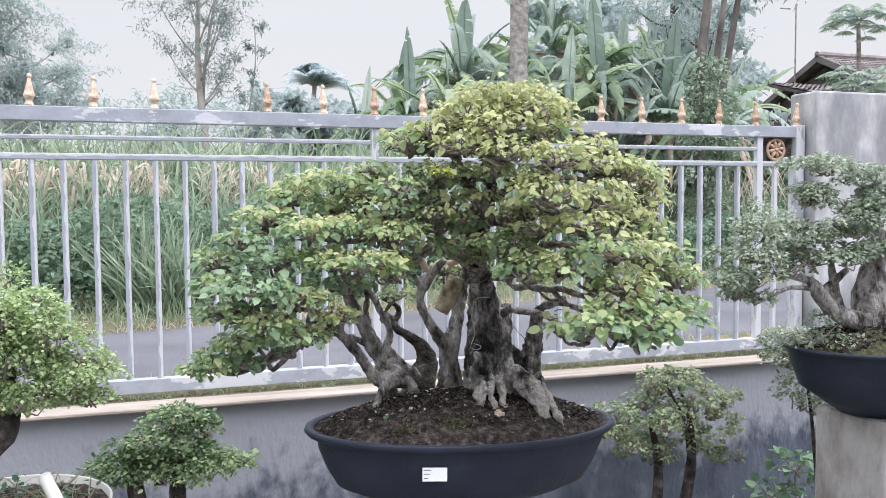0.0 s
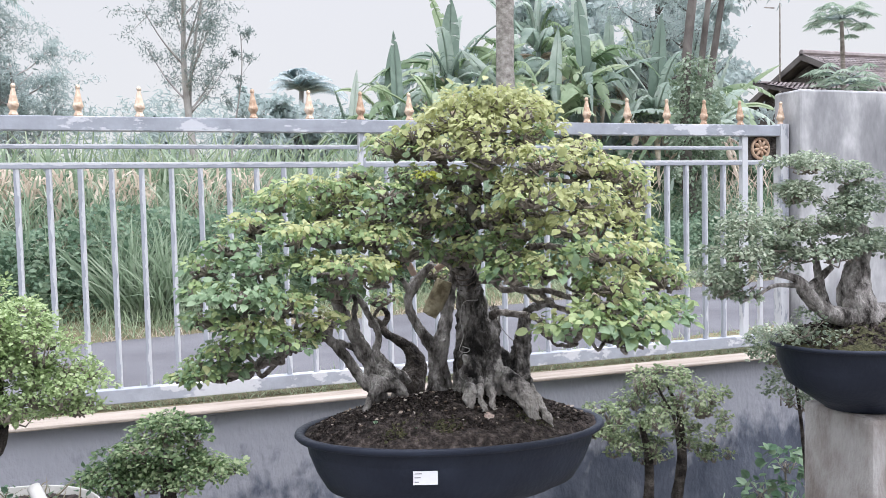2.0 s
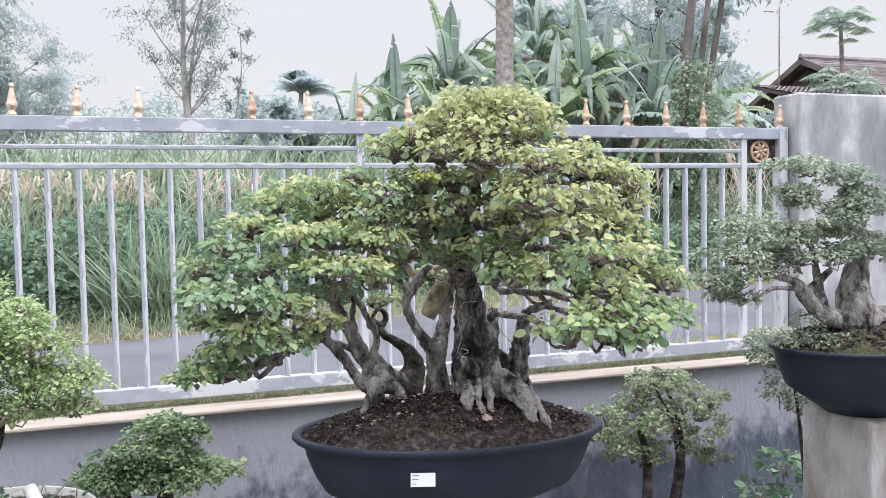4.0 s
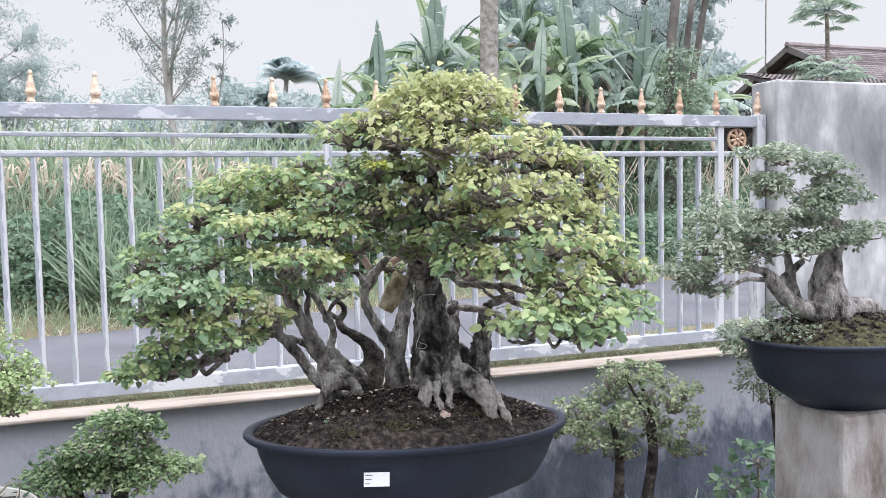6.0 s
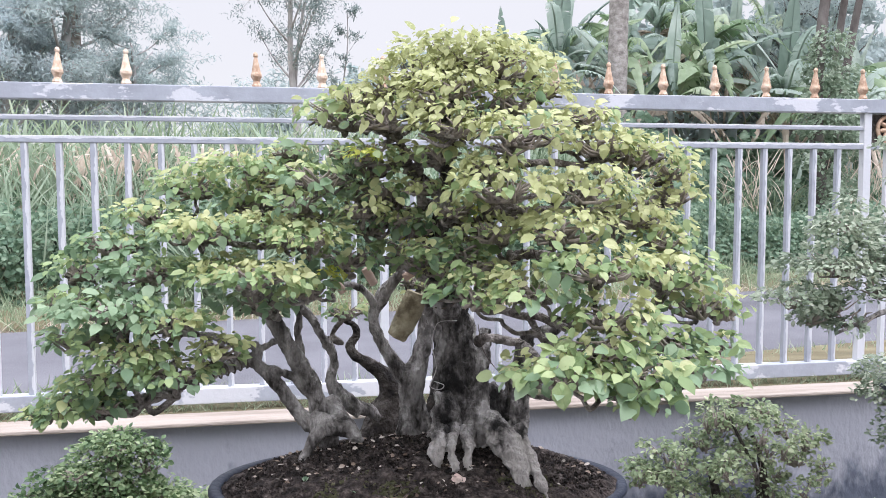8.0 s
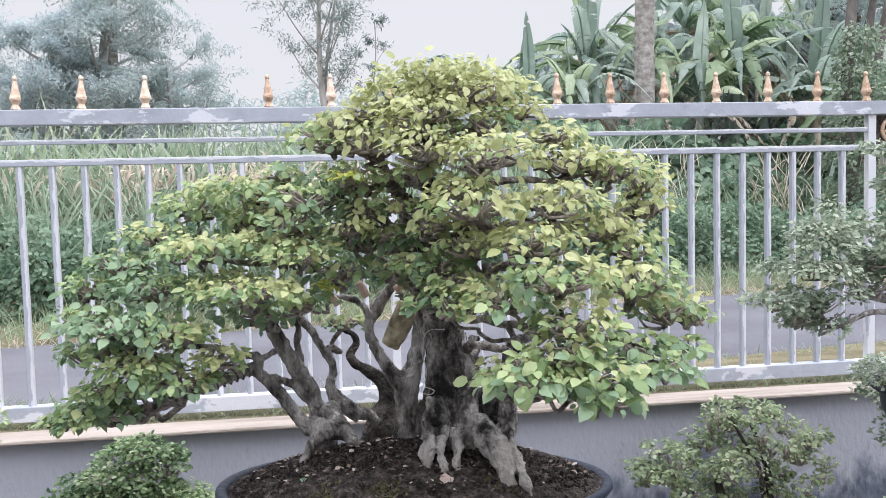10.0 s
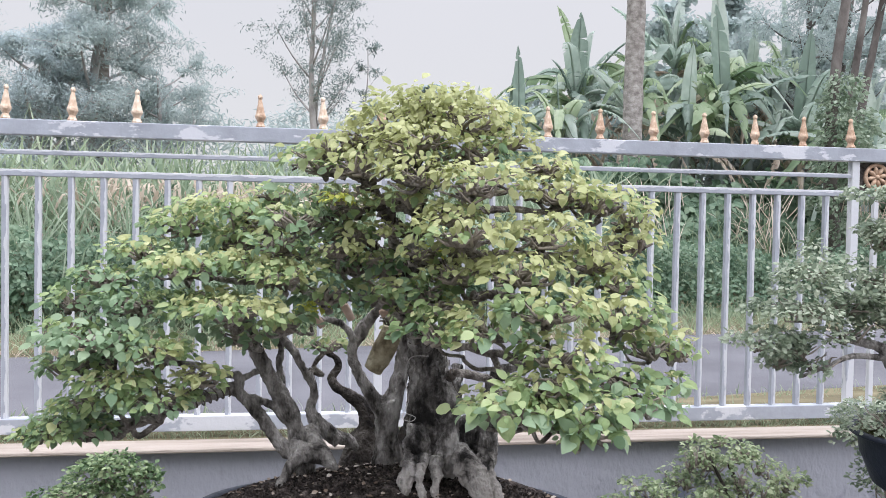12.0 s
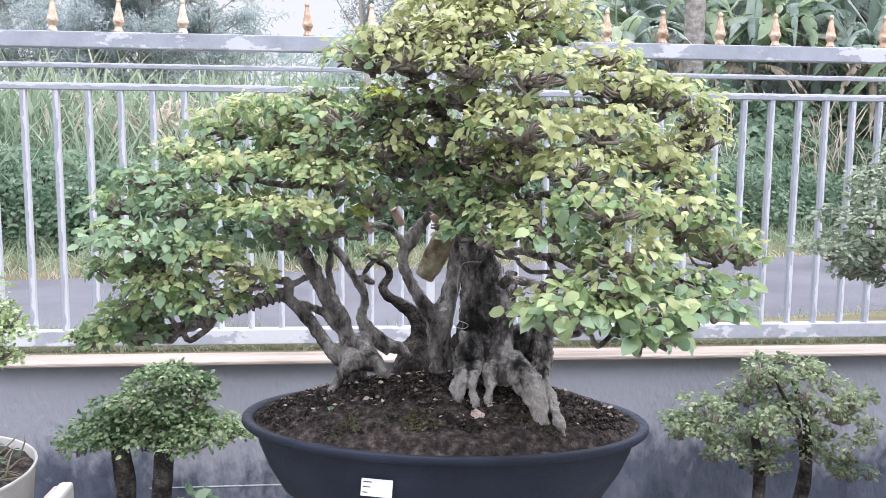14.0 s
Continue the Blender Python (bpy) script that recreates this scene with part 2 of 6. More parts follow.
def peeled_material(name, amount, grey=(0.33, 0.35, 0.39), stretch=(0.6, 1, 1), edge=0.0, axis="X", centre=0.0, half=0.011, coat=(0.55, 0.56, 0.58)):
    """Grey paint that has flaked off in patches over an older white coat."""
    m = material(name, [(0.2, tuple(c * 0.8 for c in grey)), (0.5, grey), (0.8, tuple(c * 1.2 for c in grey))], 12, 6, 0.5, 0.1, 60, spec=0.45)
    n, l = m.node_tree.nodes, m.node_tree.links
    bsdf = n["Principled BSDF"]
    tex = n.new("ShaderNodeTexCoord")
    mp = n.new("ShaderNodeMapping")
    mp.inputs["Scale"].default_value = stretch
    l.new(tex.outputs["Object"], mp.inputs["Vector"])
    wear = n.new("ShaderNodeTexNoise")
    wear.inputs["Scale"].default_value, wear.inputs["Detail"].default_value, wear.inputs["Roughness"].default_value = 15 if edge else 7, 9, 0.62
    info = n.new("ShaderNodeObjectInfo")
    move = n.new("ShaderNodeVectorMath")
    move.operation = "ADD"
    shift = n.new("ShaderNodeMath")
    shift.operation = "MULTIPLY"
    shift.inputs[1].default_value = 40
    l.new(info.outputs["Random"], shift.inputs[0])
    l.new(mp.outputs["Vector"], move.inputs[0])
    l.new(shift.outputs[0], move.inputs[1])
    l.new(move.outputs[0], wear.inputs["Vector"])
    cut = n.new("ShaderNodeValToRGB")
    cut.color_ramp.elements[0].position, cut.color_ramp.elements[1].position = amount, amount + 0.025
    worn = wear.outputs["Fac"]
    if edge:
        # paint goes first along the corners of a bar
        sp, off, lift = n.new("ShaderNodeSeparateXYZ"), n.new("ShaderNodeMath"), n.new("ShaderNodeMath")
        l.new(tex.outputs["Object"], sp.inputs[0])
        off.operation, lift.operation = "SUBTRACT", "MULTIPLY_ADD"
        l.new(sp.outputs[axis], off.inputs[0])
        off.inputs[1].default_value = centre
        l.new(off.outputs[0], lift.inputs[0])
        lift.inputs[1].default_value = edge / half
        l.new(worn, lift.inputs[2])
        worn = lift.outputs[0]
    l.new(worn, cut.inputs["Fac"])
    mx = n.new("ShaderNodeMix")
    mx.data_type = "RGBA"
    old = bsdf.inputs["Base Color"].links[0].from_socket
    l.new(cut.outputs["Color"], mx.inputs["Factor"])
    l.new(old, mx.inputs["A"])
    mx.inputs["B"].default_value = (*coat, 1)
    l.new(mx.outputs["Result"], bsdf.inputs["Base Color"])
    return m


M_RAIL = peeled_material("peeling_rail_paint", 0.555, stretch=(0.7, 1, 1.7), coat=(0.56, 0.57, 0.60))
M_BAR = peeled_material("peeling_bar_paint", 0.54, stretch=(3, 3, 0.7), edge=0.26)
M_RAIL_TWO = peeled_material("second_rail_paint", 0.63, stretch=(1.2, 1, 1), edge=0.42, axis="Z", centre=1.089, half=0.009)
M_RAIL_THREE = peeled_material("third_rail_paint", 0.60, stretch=(1.2, 1, 1), edge=0.40, axis="Z", centre=1.0115, half=0.0125)
M_POST = peeled_material("white_post_paint", 0.41, stretch=(2, 2, 0.5))


def pale_foot(m, top, bottom, pale):
    """Old bark that is washed pale over the roots, from the height top down to bottom above the soil."""
    n, l = m.node_tree.nodes, m.node_tree.links
    bsdf = n["Principled BSDF"]
    tex, sep = n.new("ShaderNodeTexCoord"), n.new("ShaderNodeSeparateXYZ")
    l.new(tex.outputs["Object"], sep.inputs[0])
    spots = n.new("ShaderNodeTexNoise")
    spots.inputs["Scale"].default_value, spots.inputs["Detail"].default_value = 40, 9
    l.new(tex.outputs["Object"], spots.inputs["Vector"])
    add, rng = n.new("ShaderNodeMath"), n.new("ShaderNodeMapRange")
    add.operation = "MULTIPLY_ADD"
    l.new(spots.outputs["Fac"], add.inputs[0])
    add.inputs[1].default_value = 0.16
    l.new(sep.outputs["Z"], add.inputs[2])
    l.new(add.outputs[0], rng.inputs["Value"])
    rng.inputs["From Min"].default_value, rng.inputs["From Max"].default_value = bottom + 0.08, top + 0.08
    rng.inputs["To Min"].default_value, rng.inputs["To Max"].default_value = 0.8, 0.0
    mx = n.new("ShaderNodeMix")
    mx.data_type = "RGBA"
    l.new(rng.outputs["Result"], mx.inputs["Factor"])
    l.new(bsdf.inputs["Base Color"].links[0].from_socket, mx.inputs["A"])
    mx.inputs["B"].default_value = (*pale, 1)
    l.new(mx.outputs["Result"], bsdf.inputs["Base Color"])


pale_foot(M_OLDBARK, 0.065, 0.03, (0.44, 0.41, 0.375))


def retaining_material():
    """Dark weathered paint below, a pale limewash worn through above, with runs of dirt."""
    m = material("weathered_wall_paint", [(0.3, (0.036, 0.043, 0.063)), (0.55, (0.105, 0.117, 0.15)), (0.8, (0.22, 0.23, 0.265))], 5, 9, 0.8, 0.4, 45, stretch=(1, 1, 0.55))
    n, l = m.node_tree.nodes, m.node_tree.links
    bsdf = n["Principled BSDF"]
    tex = n.new("ShaderNodeTexCoord")
    sep = n.new("ShaderNodeSeparateXYZ")
    l.new(tex.outputs["Object"], sep.inputs[0])
    big, fine = n.new("ShaderNodeTexNoise"), n.new("ShaderNodeTexNoise")
    big.inputs["Scale"].default_value, big.inputs["Detail"].default_value = 2.2, 6
    fine.inputs["Scale"].default_value, fine.inputs["Detail"].default_value = 22, 13
    mp = n.new("ShaderNodeMapping")
    mp.inputs["Scale"].default_value = (1.0, 1, 0.6)
    l.new(tex.outputs["Object"], mp.inputs["Vector"])
    l.new(mp.outputs["Vector"], big.inputs["Vector"])
    l.new(mp.outputs["Vector"], fine.inputs["Vector"])
    a = n.new("ShaderNodeMath")
    a.operation = "MULTIPLY_ADD"
    l.new(big.outputs["Fac"], a.inputs[0])
    a.inputs[1].default_value = 0.85
    l.new(sep.outputs["Z"], a.inputs[2])
    b = n.new("ShaderNodeMath")
    b.operation = "MULTIPLY_ADD"
    l.new(fine.outputs["Fac"], b.inputs[0])
    b.inputs[1].default_value = 0.55
    l.new(a.outputs[0], b.inputs[2])
    ramp = n.new("ShaderNodeValToRGB")
    e = ramp.color_ramp.elements
    e[0].position, e[0].color = 0.0, (0, 0, 0, 1)
    e[1].position, e[1].color = 1.0, (1, 1, 1, 1)
    mr = n.new("ShaderNodeMapRange")
    mr.inputs["From Min"].default_value, mr.inputs["From Max"].default_value = 1.15, 1.36
    l.new(b.outputs[0], mr.inputs["Value"])
    l.new(mr.outputs["Result"], ramp.inputs["Fac"])
    mx = n.new("ShaderNodeMix")
    mx.data_type = "RGBA"
    old = bsdf.inputs["Base Color"].links[0].from_socket
    l.new(ramp.outputs["Color"], mx.inputs["Factor"])
    l.new(old, mx.inputs["A"])
    mx.inputs["B"].default_value = (0.295, 0.30, 0.33, 1)
    l.new(mx.outputs["Result"], bsdf.inputs["Base Color"])
    return m


M_WALL = retaining_material()


# ---- mesh tools ----
class Shape:
    """Gathers vertices and faces of one mesh."""

    def __init__(self):
        self.v, self.f, self.n = [], [], 0

    def add(self, verts, faces):
        verts = np.asarray(verts, float)
        self.v.append(verts)
        self.f.extend([tuple(int(i) + self.n for i in f) for f in faces])
        self.n += len(verts)
        return self

    def box(self, x0, x1, y0, y1, z0, z1, bevel=0.0):
        b = min(bevel, (x1 - x0) / 3, (y1 - y0) / 3, (z1 - z0) / 3)
        if b <= 0:
            v = [(x, y, z) for x in (x0, x1) for y in (y0, y1) for z in (z0, z1)]
            return self.add(v, [(0, 1, 3, 2), (4, 6, 7, 5), (0, 4, 5, 1), (2, 3, 7, 6), (0, 2, 6, 4), (1, 5, 7, 3)])
        bm = bmesh.new()
        bmesh.ops.create_cube(bm, size=1, matrix=Matrix.Translation(((x0 + x1) / 2, (y0 + y1) / 2, (z0 + z1) / 2)) @ Matrix.Diagonal((x1 - x0, y1 - y0, z1 - z0, 1)))
        bmesh.ops.bevel(bm, geom=bm.edges[:], offset=b, segments=2, affect="EDGES", profile=0.5)
        bm.verts.index_update()
        v = [tuple(q.co) for q in bm.verts]
        f = [tuple(q.index for q in face.verts) for face in bm.faces]
        bm.free()
        return self.add(v, f)

    def tube(self, pts, seg=10, rough=0.0, closed=True, lump=9.0):
        """A round limb through rows of x, y, z, radius, smoothed between them."""
        pts = np.array(pts, float)
        t = np.arange(len(pts))
        fine = np.linspace(0, len(pts) - 1, max(2, (len(pts) - 1) * 4 + 1)) if seg > 5 else t.astype(float)
        q = np.stack([smooth_curve(t, pts[:, k], fine) for k in range(4)], 1)
        q[:, 3] = np.maximum(q[:, 3], 0.0005)
        d = np.gradient(q[:, :3], axis=0)
        d /= np.linalg.norm(d, axis=1)[:, None] + 1e-9
        ref = np.array([0.3, 1, 0.1]) if abs(d[0][1]) < 0.8 else np.array([1, 0, 0.2])
        v = []
        for c, w in zip(q, d):
            a = np.cross(w, ref)
            a /= np.linalg.norm(a) + 1e-9
            b = np.cross(w, a)
            for k in range(seg):
                g = 2 * math.pi * k / seg
                r = c[3]
                if rough:
                    p = c[:3] + (a * math.cos(g) + b * math.sin(g)) * r
                    r *= 1 + rough * (noise.noise(Vector(p * lump * 3)) + 0.6 * noise.noise(Vector(p * lump * 9)))
                v.append(c[:3] + (a * math.cos(g) + b * math.sin(g)) * r)
        n = len(q)
        f = [(i * seg + k, i * seg + (k + 1) % seg, (i + 1) * seg + (k + 1) % seg, (i + 1) * seg + k) for i in range(n - 1) for k in range(seg)]
        if closed:
            f += [tuple(range(seg)[::-1]), tuple((n - 1) * seg + k for k in range(seg))]
        return self.add(v, f)

    def turned(self, profile, seg=24, sx=1.0, sy=1.0, centre=(0, 0, 0)):
        """A surface of revolution from rows of radius, height; stretched to an oval by sx and sy."""
        v = [(centre[0] + r * sx * math.cos(2 * math.pi * k / seg), centre[1] + r * sy * math.sin(2 * math.pi * k / seg), centre[2] + z) for r, z in profile for k in range(seg)]
        f = [(i * seg + k, i * seg + (k + 1) % seg, (i + 1) * seg + (k + 1) % seg, (i + 1) * seg + k) for i in range(len(profile) - 1) for k in range(seg)]
        f += [tuple(range(seg)[::-1]), tuple((len(profile) - 1) * seg + k for k in range(seg))]
        return self.add(v, f)

    def scatter(self, shape, pos, ahead, normal, size):
        """Copies of a small shape (vertices, faces), laid along ahead with their upper side to normal."""
        sv, sf = shape
        sv = np.asarray(sv, float)
        pos, ahead, normal = (np.asarray(a, float) for a in (pos, ahead, normal))
        size = np.asarray(size, float)
        if size.ndim == 1:
            size = size[:, None]
        ahead = ahead / (np.linalg.norm(ahead, axis=1)[:, None] + 1e-9)
        side = np.cross(ahead, normal)
        side /= np.linalg.norm(side, axis=1)[:, None] + 1e-9
        up = np.cross(side, ahead)
        v = pos[:, None] + size[:, None] * (sv[None, :, :1] * side[:, None] + sv[None, :, 1:2] * ahead[:, None] + sv[None, :, 2:] * up[:, None])
        k = len(sv)
        off = (np.arange(len(pos)) * k)[:, None, None]
        f = (np.array(sf)[None] + off).reshape(-1, len(sf[0])) + self.n
        self.v.append(v.reshape(-1, 3))
        self.f.extend(map(tuple, f.tolist()))
        self.n += len(pos) * k
        return self

    def mesh(self, name, mat, smooth=True, at=(0, 0, 0)):
        me = bpy.data.meshes.new(name)
        v = np.concatenate(self.v) - np.array(at)
        me.from_pydata(v.tolist(), [], self.f)
        me.polygons.foreach_set("use_smooth", np.full(len(me.polygons), smooth))
        me.materials.append(mat)
        me.update()
        return me


def fuse(ob, voxel, lumps):
    """Grows the pieces of a trunk into one skin and roughens it like old bark."""
    m = ob.modifiers.new("fuse", "REMESH")
    m.mode, m.voxel_size, m.use_smooth_shade = "VOXEL", voxel, True
    for kind, size, strength in (("CLOUDS", 0.045, lumps), ("VORONOI", 0.022, lumps * 0.6), ("CLOUDS", 0.009, lumps * 0.55)):
        t = bpy.data.textures.new("bark_relief", kind)
        t.noise_scale = size
        d = ob.modifiers.new("relief", "DISPLACE")
        d.texture, d.strength, d.mid_level, d.texture_coords = t, strength, 0.5, "LOCAL"
    return ob


def smooth_curve(t, y, x):
    """Catmull-Rom through the values y at the whole numbers t."""
    y = np.r_[2 * y[0] - y[1], y, 2 * y[-1] - y[-2]]
    i = np.clip(np.floor(x).astype(int), 0, len(t) - 2)
    u = x - i
    a, b, c, d = y[i], y[i + 1], y[i + 2], y[i + 3]
    return 0.5 * (2 * b + (c - a) * u + (2 * a - 5 * b + 4 * c - d) * u**2 + (3 * b - a - 3 * c + d) * u**3)


def thing(name, label, category, at=(0, 0, 0), group="", kind=""):
    ob = new(name)
    ob.empty_display_size = 0.1
    ob.location = at
    return tagged(ob, label, category, group, kind)


def origin(ob):
    o = Vector((0, 0, 0))
    while ob is not None:
        o += Vector(ob.location)
        ob = ob.parent
    return o


def part(name, shape, mat, parent, label="", smooth=True, kind=""):
    """One mesh, given in world places, as a part of a thing."""
    ob = new(name, shape.mesh(name, mat, smooth, origin(parent)))
    ob.parent = parent
    return tagged(ob, label, kind=kind)


def single(name, shape, mat, label, category, smooth=False, at=(0, 0, 0), group="", kind=""):
    """A thing or piece of the setting that is one mesh."""
    ob = new(name, shape.mesh(name, mat, smooth, at))
    ob.location = at
    return tagged(ob, label, category, group, kind)


RNG = np.random.default_rng(7)
LEAF = ([(0, 0, 0), (-0.27, 0.16, 0.05), (0.27, 0.16, 0.04), (-0.35, 0.42, 0.06), (0.35, 0.42, 0.05), (-0.25, 0.73, 0.02), (0.24, 0.73, 0.03), (0.03, 1, -0.12), (0, 0.25, -0.01), (0, 0.5, 0.01), (0, 0.76, -0.03)],
        [(0, 8, 1), (0, 2, 8), (8, 9, 3), (8, 3, 1), (8, 2, 4), (8, 4, 9), (9, 10, 5), (9, 5, 3), (9, 4, 6), (9, 6, 10), (10, 7, 5), (10, 6, 7)])
CURLED = ([(x * 0.82, y * (1 - 0.12 * y), 0.4 * z + 0.30 * abs(x) * (y - 0.3) - 0.20 * y * y) for x, y, z in LEAF[0]], LEAF[1])
SMALL_LEAF = ([(0, 0, 0), (-0.3, 0.35, 0.06), (0.3, 0.35, 0.06), (-0.26, 0.7, 0.03), (0.26, 0.7, 0.03), (0, 1, -0.05), (0, 0.5, 0)],
              [(0, 6, 1), (0, 2, 6), (6, 3, 1), (6, 2, 4), (6, 5, 3), (6, 4, 5)])
NARROW = ([(0, 0, 0), (-0.12, 0.4, 0.03), (0.12, 0.4, 0.03), (0, 1, -0.06)], [(0, 3, 1), (0, 2, 3)])
THIN = ([(-0.010, 0, 0), (0.010, 0, 0), (-0.013, 0.3, 0), (0.013, 0.3, 0), (-0.011, 0.6, -0.09), (0.011, 0.6, -0.09), (-0.006, 0.85, -0.27), (0.006, 0.85, -0.27), (0, 1.0, -0.46)],
        [(0, 1, 3), (0, 3, 2), (2, 3, 5), (2, 5, 4), (4, 5, 7), (4, 7, 6), (6, 7, 8)])
CORN = ([(-0.03, 0, 0), (0.03, 0, 0.01), (-0.05, 0.35, 0.03), (0.05, 0.35, 0), (-0.035, 0.7, -0.10), (0.04, 0.68, -0.07), (0.01, 0.8, -0.45)],
        [(0, 1, 3), (0, 3, 2), (2, 3, 5), (2, 5, 4), (4, 5, 6)])
BLADE = ([(-0.02, 0, 0), (0.02, 0, 0), (-0.026, 0.33, 0), (0.026, 0.33, 0), (-0.02, 0.66, -0.10), (0.02, 0.66, -0.10), (0, 0.95, -0.34)],
         [(0, 1, 3), (0, 3, 2), (2, 3, 5), (2, 5, 4), (4, 5, 6)])


def unit(v):
    return v / (np.linalg.norm(v, axis=-1, keepdims=True) + 1e-9)


def pad_leaves(pads, size, cover, flat=1.0, droop=0.25, deep=0.85, low=-0.35, heights=False):
    """Places, directions, normals and sizes of leaves over flattened domes of foliage (x, y, z, half width, half height)."""
    P, A, N, S, W = [], [], [], [], []
    for x, y, z, rx, rz in pads:
        ry = rx * deep
        n = int(cover * rx * ry * 4 / (size * size * 0.45)) + 12
        g = RNG.uniform(0, 2 * math.pi, n)
        w = RNG.uniform(low, 1, n)
        W.append(w)
        h = np.sqrt(np.maximum(0, 1 - np.abs(w) ** 2.2))
        k = RNG.uniform(0.5, 1.0, n) ** 0.6 * 1.08 * (1 + 0.12 * np.sin(3 * g + x * 31) + 0.08 * np.sin(7 * g + z * 17))
        d = np.stack([h * np.cos(g), h * np.sin(g), w], 1)
        p = np.array([x, y, z]) + d * np.array([rx, ry, rz]) * k[:, None]
        nrm = unit(d * np.array([0.5, 0.5, 0.6]) + np.array([0, 0, 0.9 * flat]) + RNG.normal(0, 0.35, (n, 3)))
        a = unit(np.stack([np.cos(g), np.sin(g), np.full(n, -droop)], 1) + RNG.normal(0, 0.6, (n, 3)))
        P.append(p), A.append(a), N.append(nrm), S.append(size * RNG.uniform(0.5, 1.35, n))
    rows = (P, A, N, S, W) if heights else (P, A, N, S)
    return tuple(np.concatenate(q) for q in rows)


def pad_twigs(pads, per=14, r=0.0022, deep=0.85, reach=0.9):
    s = Shape()
    for x, y, z, rx, rz in pads:
        for _ in range(per):
            g, k = RNG.uniform(0, 2 * math.pi), RNG.uniform(0.4, reach)
            a = np.array([x + RNG.normal(0, rx * 0.15), y + RNG.normal(0, rx * 0.15), z - rz * 0.8])
            b = np.array([x + math.cos(g) * rx * k, y + math.sin(g) * rx * deep * k, z + rz * RNG.uniform(-0.4, 0.6)])
            m = (a + b) / 2 + RNG.normal(0, rx * 0.10, 3)
            s.tube([(*a, r * 2), (*m, r * 1.4), (*b, r * 0.6)], 5)
    return s


def broken(pads, per=5, spread=0.75, small=0.5):
    """Splits smooth pads of foliage into several uneven tufts each."""
    out = []
    for x, y, z, rx, rz in pads:
        for _ in range(per):
            g, k = RNG.uniform(0, 2 * math.pi), spread * math.sqrt(RNG.uniform(0, 1))
            out.append((x + rx * k * math.cos(g), y + rx * 0.9 * k * math.sin(g), z + rz * RNG.uniform(-0.7, 1.0), rx * small * RNG.uniform(0.6, 1.25), rz * RNG.uniform(0.4, 0.8)))
    return out



# ---- ground, road, walls ----
SLANT = 0.19


def lie(x):
    return SLANT * max(-40.0, min(40.0, x))


def ground_sheet():
    rows = [(-400, 0.0, 0), (-12, 0.0, 0), (-0.06, 0.0, 0), (-0.055, 0.949, 0), (0.12, 0.949, 0), (0.5, 0.86, 0.1), (1.3, 0.62, 1), (1.6, 0.585, 1), (4.5, 0.585, 1),
            (4.8, 0.60, 1), (5.6, 0.68, 1), (9, 0.75, 1), (30, 0.8, 1), (120, 0.8, 1), (900, 0.8, 1)]
    xs = [-900, -200, -60] + [k * 1.0 for k in range(-30, 41)] + [60, 200, 900]
    s = Shape()
    v = [(x, y + lie(x) * k, z + (0.03 * noise.noise(Vector((x * 0.7, y * 0.7, 0))) if y > 0.3 and (y < 1.4 or y > 4.6) else 0)) for y, z, k in rows for x in xs]
    n = len(xs)
    s.add(v, [(j * n + i, j * n + i + 1, (j + 1) * n + i + 1, (j + 1) * n + i) for j in range(len(rows) - 1) for i in range(n - 1)])
    return single("ground", s, M_EARTH, "brown earth with sparse grass", "ground", kind="structure")


ground_sheet()
# unseen slab, added to throw light up under the crown and pots
M_BOUNCE = material("bounce_slab", [(0.3, (0.12, 0.115, 0.108)), (0.5, (0.17, 0.165, 0.156)), (0.8, (0.23, 0.225, 0.215))], 3, 9, 0.9, 0.4, 60)
single("pavement", Shape().box(-9, 9, -12, -0.9, -0.05, 0.012, 0.004), M_BOUNCE, "unseen grey slab added to bounce light under the leaves", "pavement", kind="structure")
road = Shape()
xs = list(range(-45, 46))
road.add([(x, y + lie(x), z) for y, z in ((1.45, 0.56), (1.55, 0.60), (3.0, 0.615), (4.5, 0.60), (4.6, 0.56)) for x in xs],
         [(j * 91 + i, j * 91 + i + 1, (j + 1) * 91 + i + 1, (j + 1) * 91 + i) for j in range(4) for i in range(90)])
single("road", road, M_ASPHALT, "narrow grey asphalt village road", "road", kind="structure")

wall = Shape()
wall.box(-9, 9, -0.16, 0.0, -0.05, 0.938)
single("wall_retaining", wall, M_WALL, "low garden wall with dark weathered paint", "wall", kind="structure")
single("wall_plaster_patch", Shape().box(0.10, 0.60, -0.162, -0.155, 0.456, 0.460), M_CEMENT, "pale plaster seam on the garden wall", "wall", kind="structure")
single("coping", Shape().box(-9, 3.52, -0.205, -0.062, 0.9395, 0.955, 0.005), M_COPING, "cream painted coping on the low wall", "coping", kind="structure")
wall = Shape()
wall.box(3.535, 9, -0.10, 0.10, 0.940, 2.345, 0.012)
single("wall_end", wall, M_CEMENT, "bare grey cement wall with pale patches", "wall", kind="structure")
wall = Shape()
wall.box(-9.2, -9, -12, 0.0, -0.05, 2.3)
single("wall_west", wall, M_CEMENT, "plain cement garden wall", "wall", kind="structure")
wall = Shape()
wall.box(9, 9.2, -12, 0.1, -0.05, 2.3)
single("wall_east", wall, M_CEMENT, "plain cement garden wall", "wall", kind="structure")
wall = Shape()
wall.box(-9.2, 9.2, -12.2, -12, -0.05, 2.6)
single("wall_south", wall, M_CEMENT, "plain cement house wall", "wall", kind="structure")


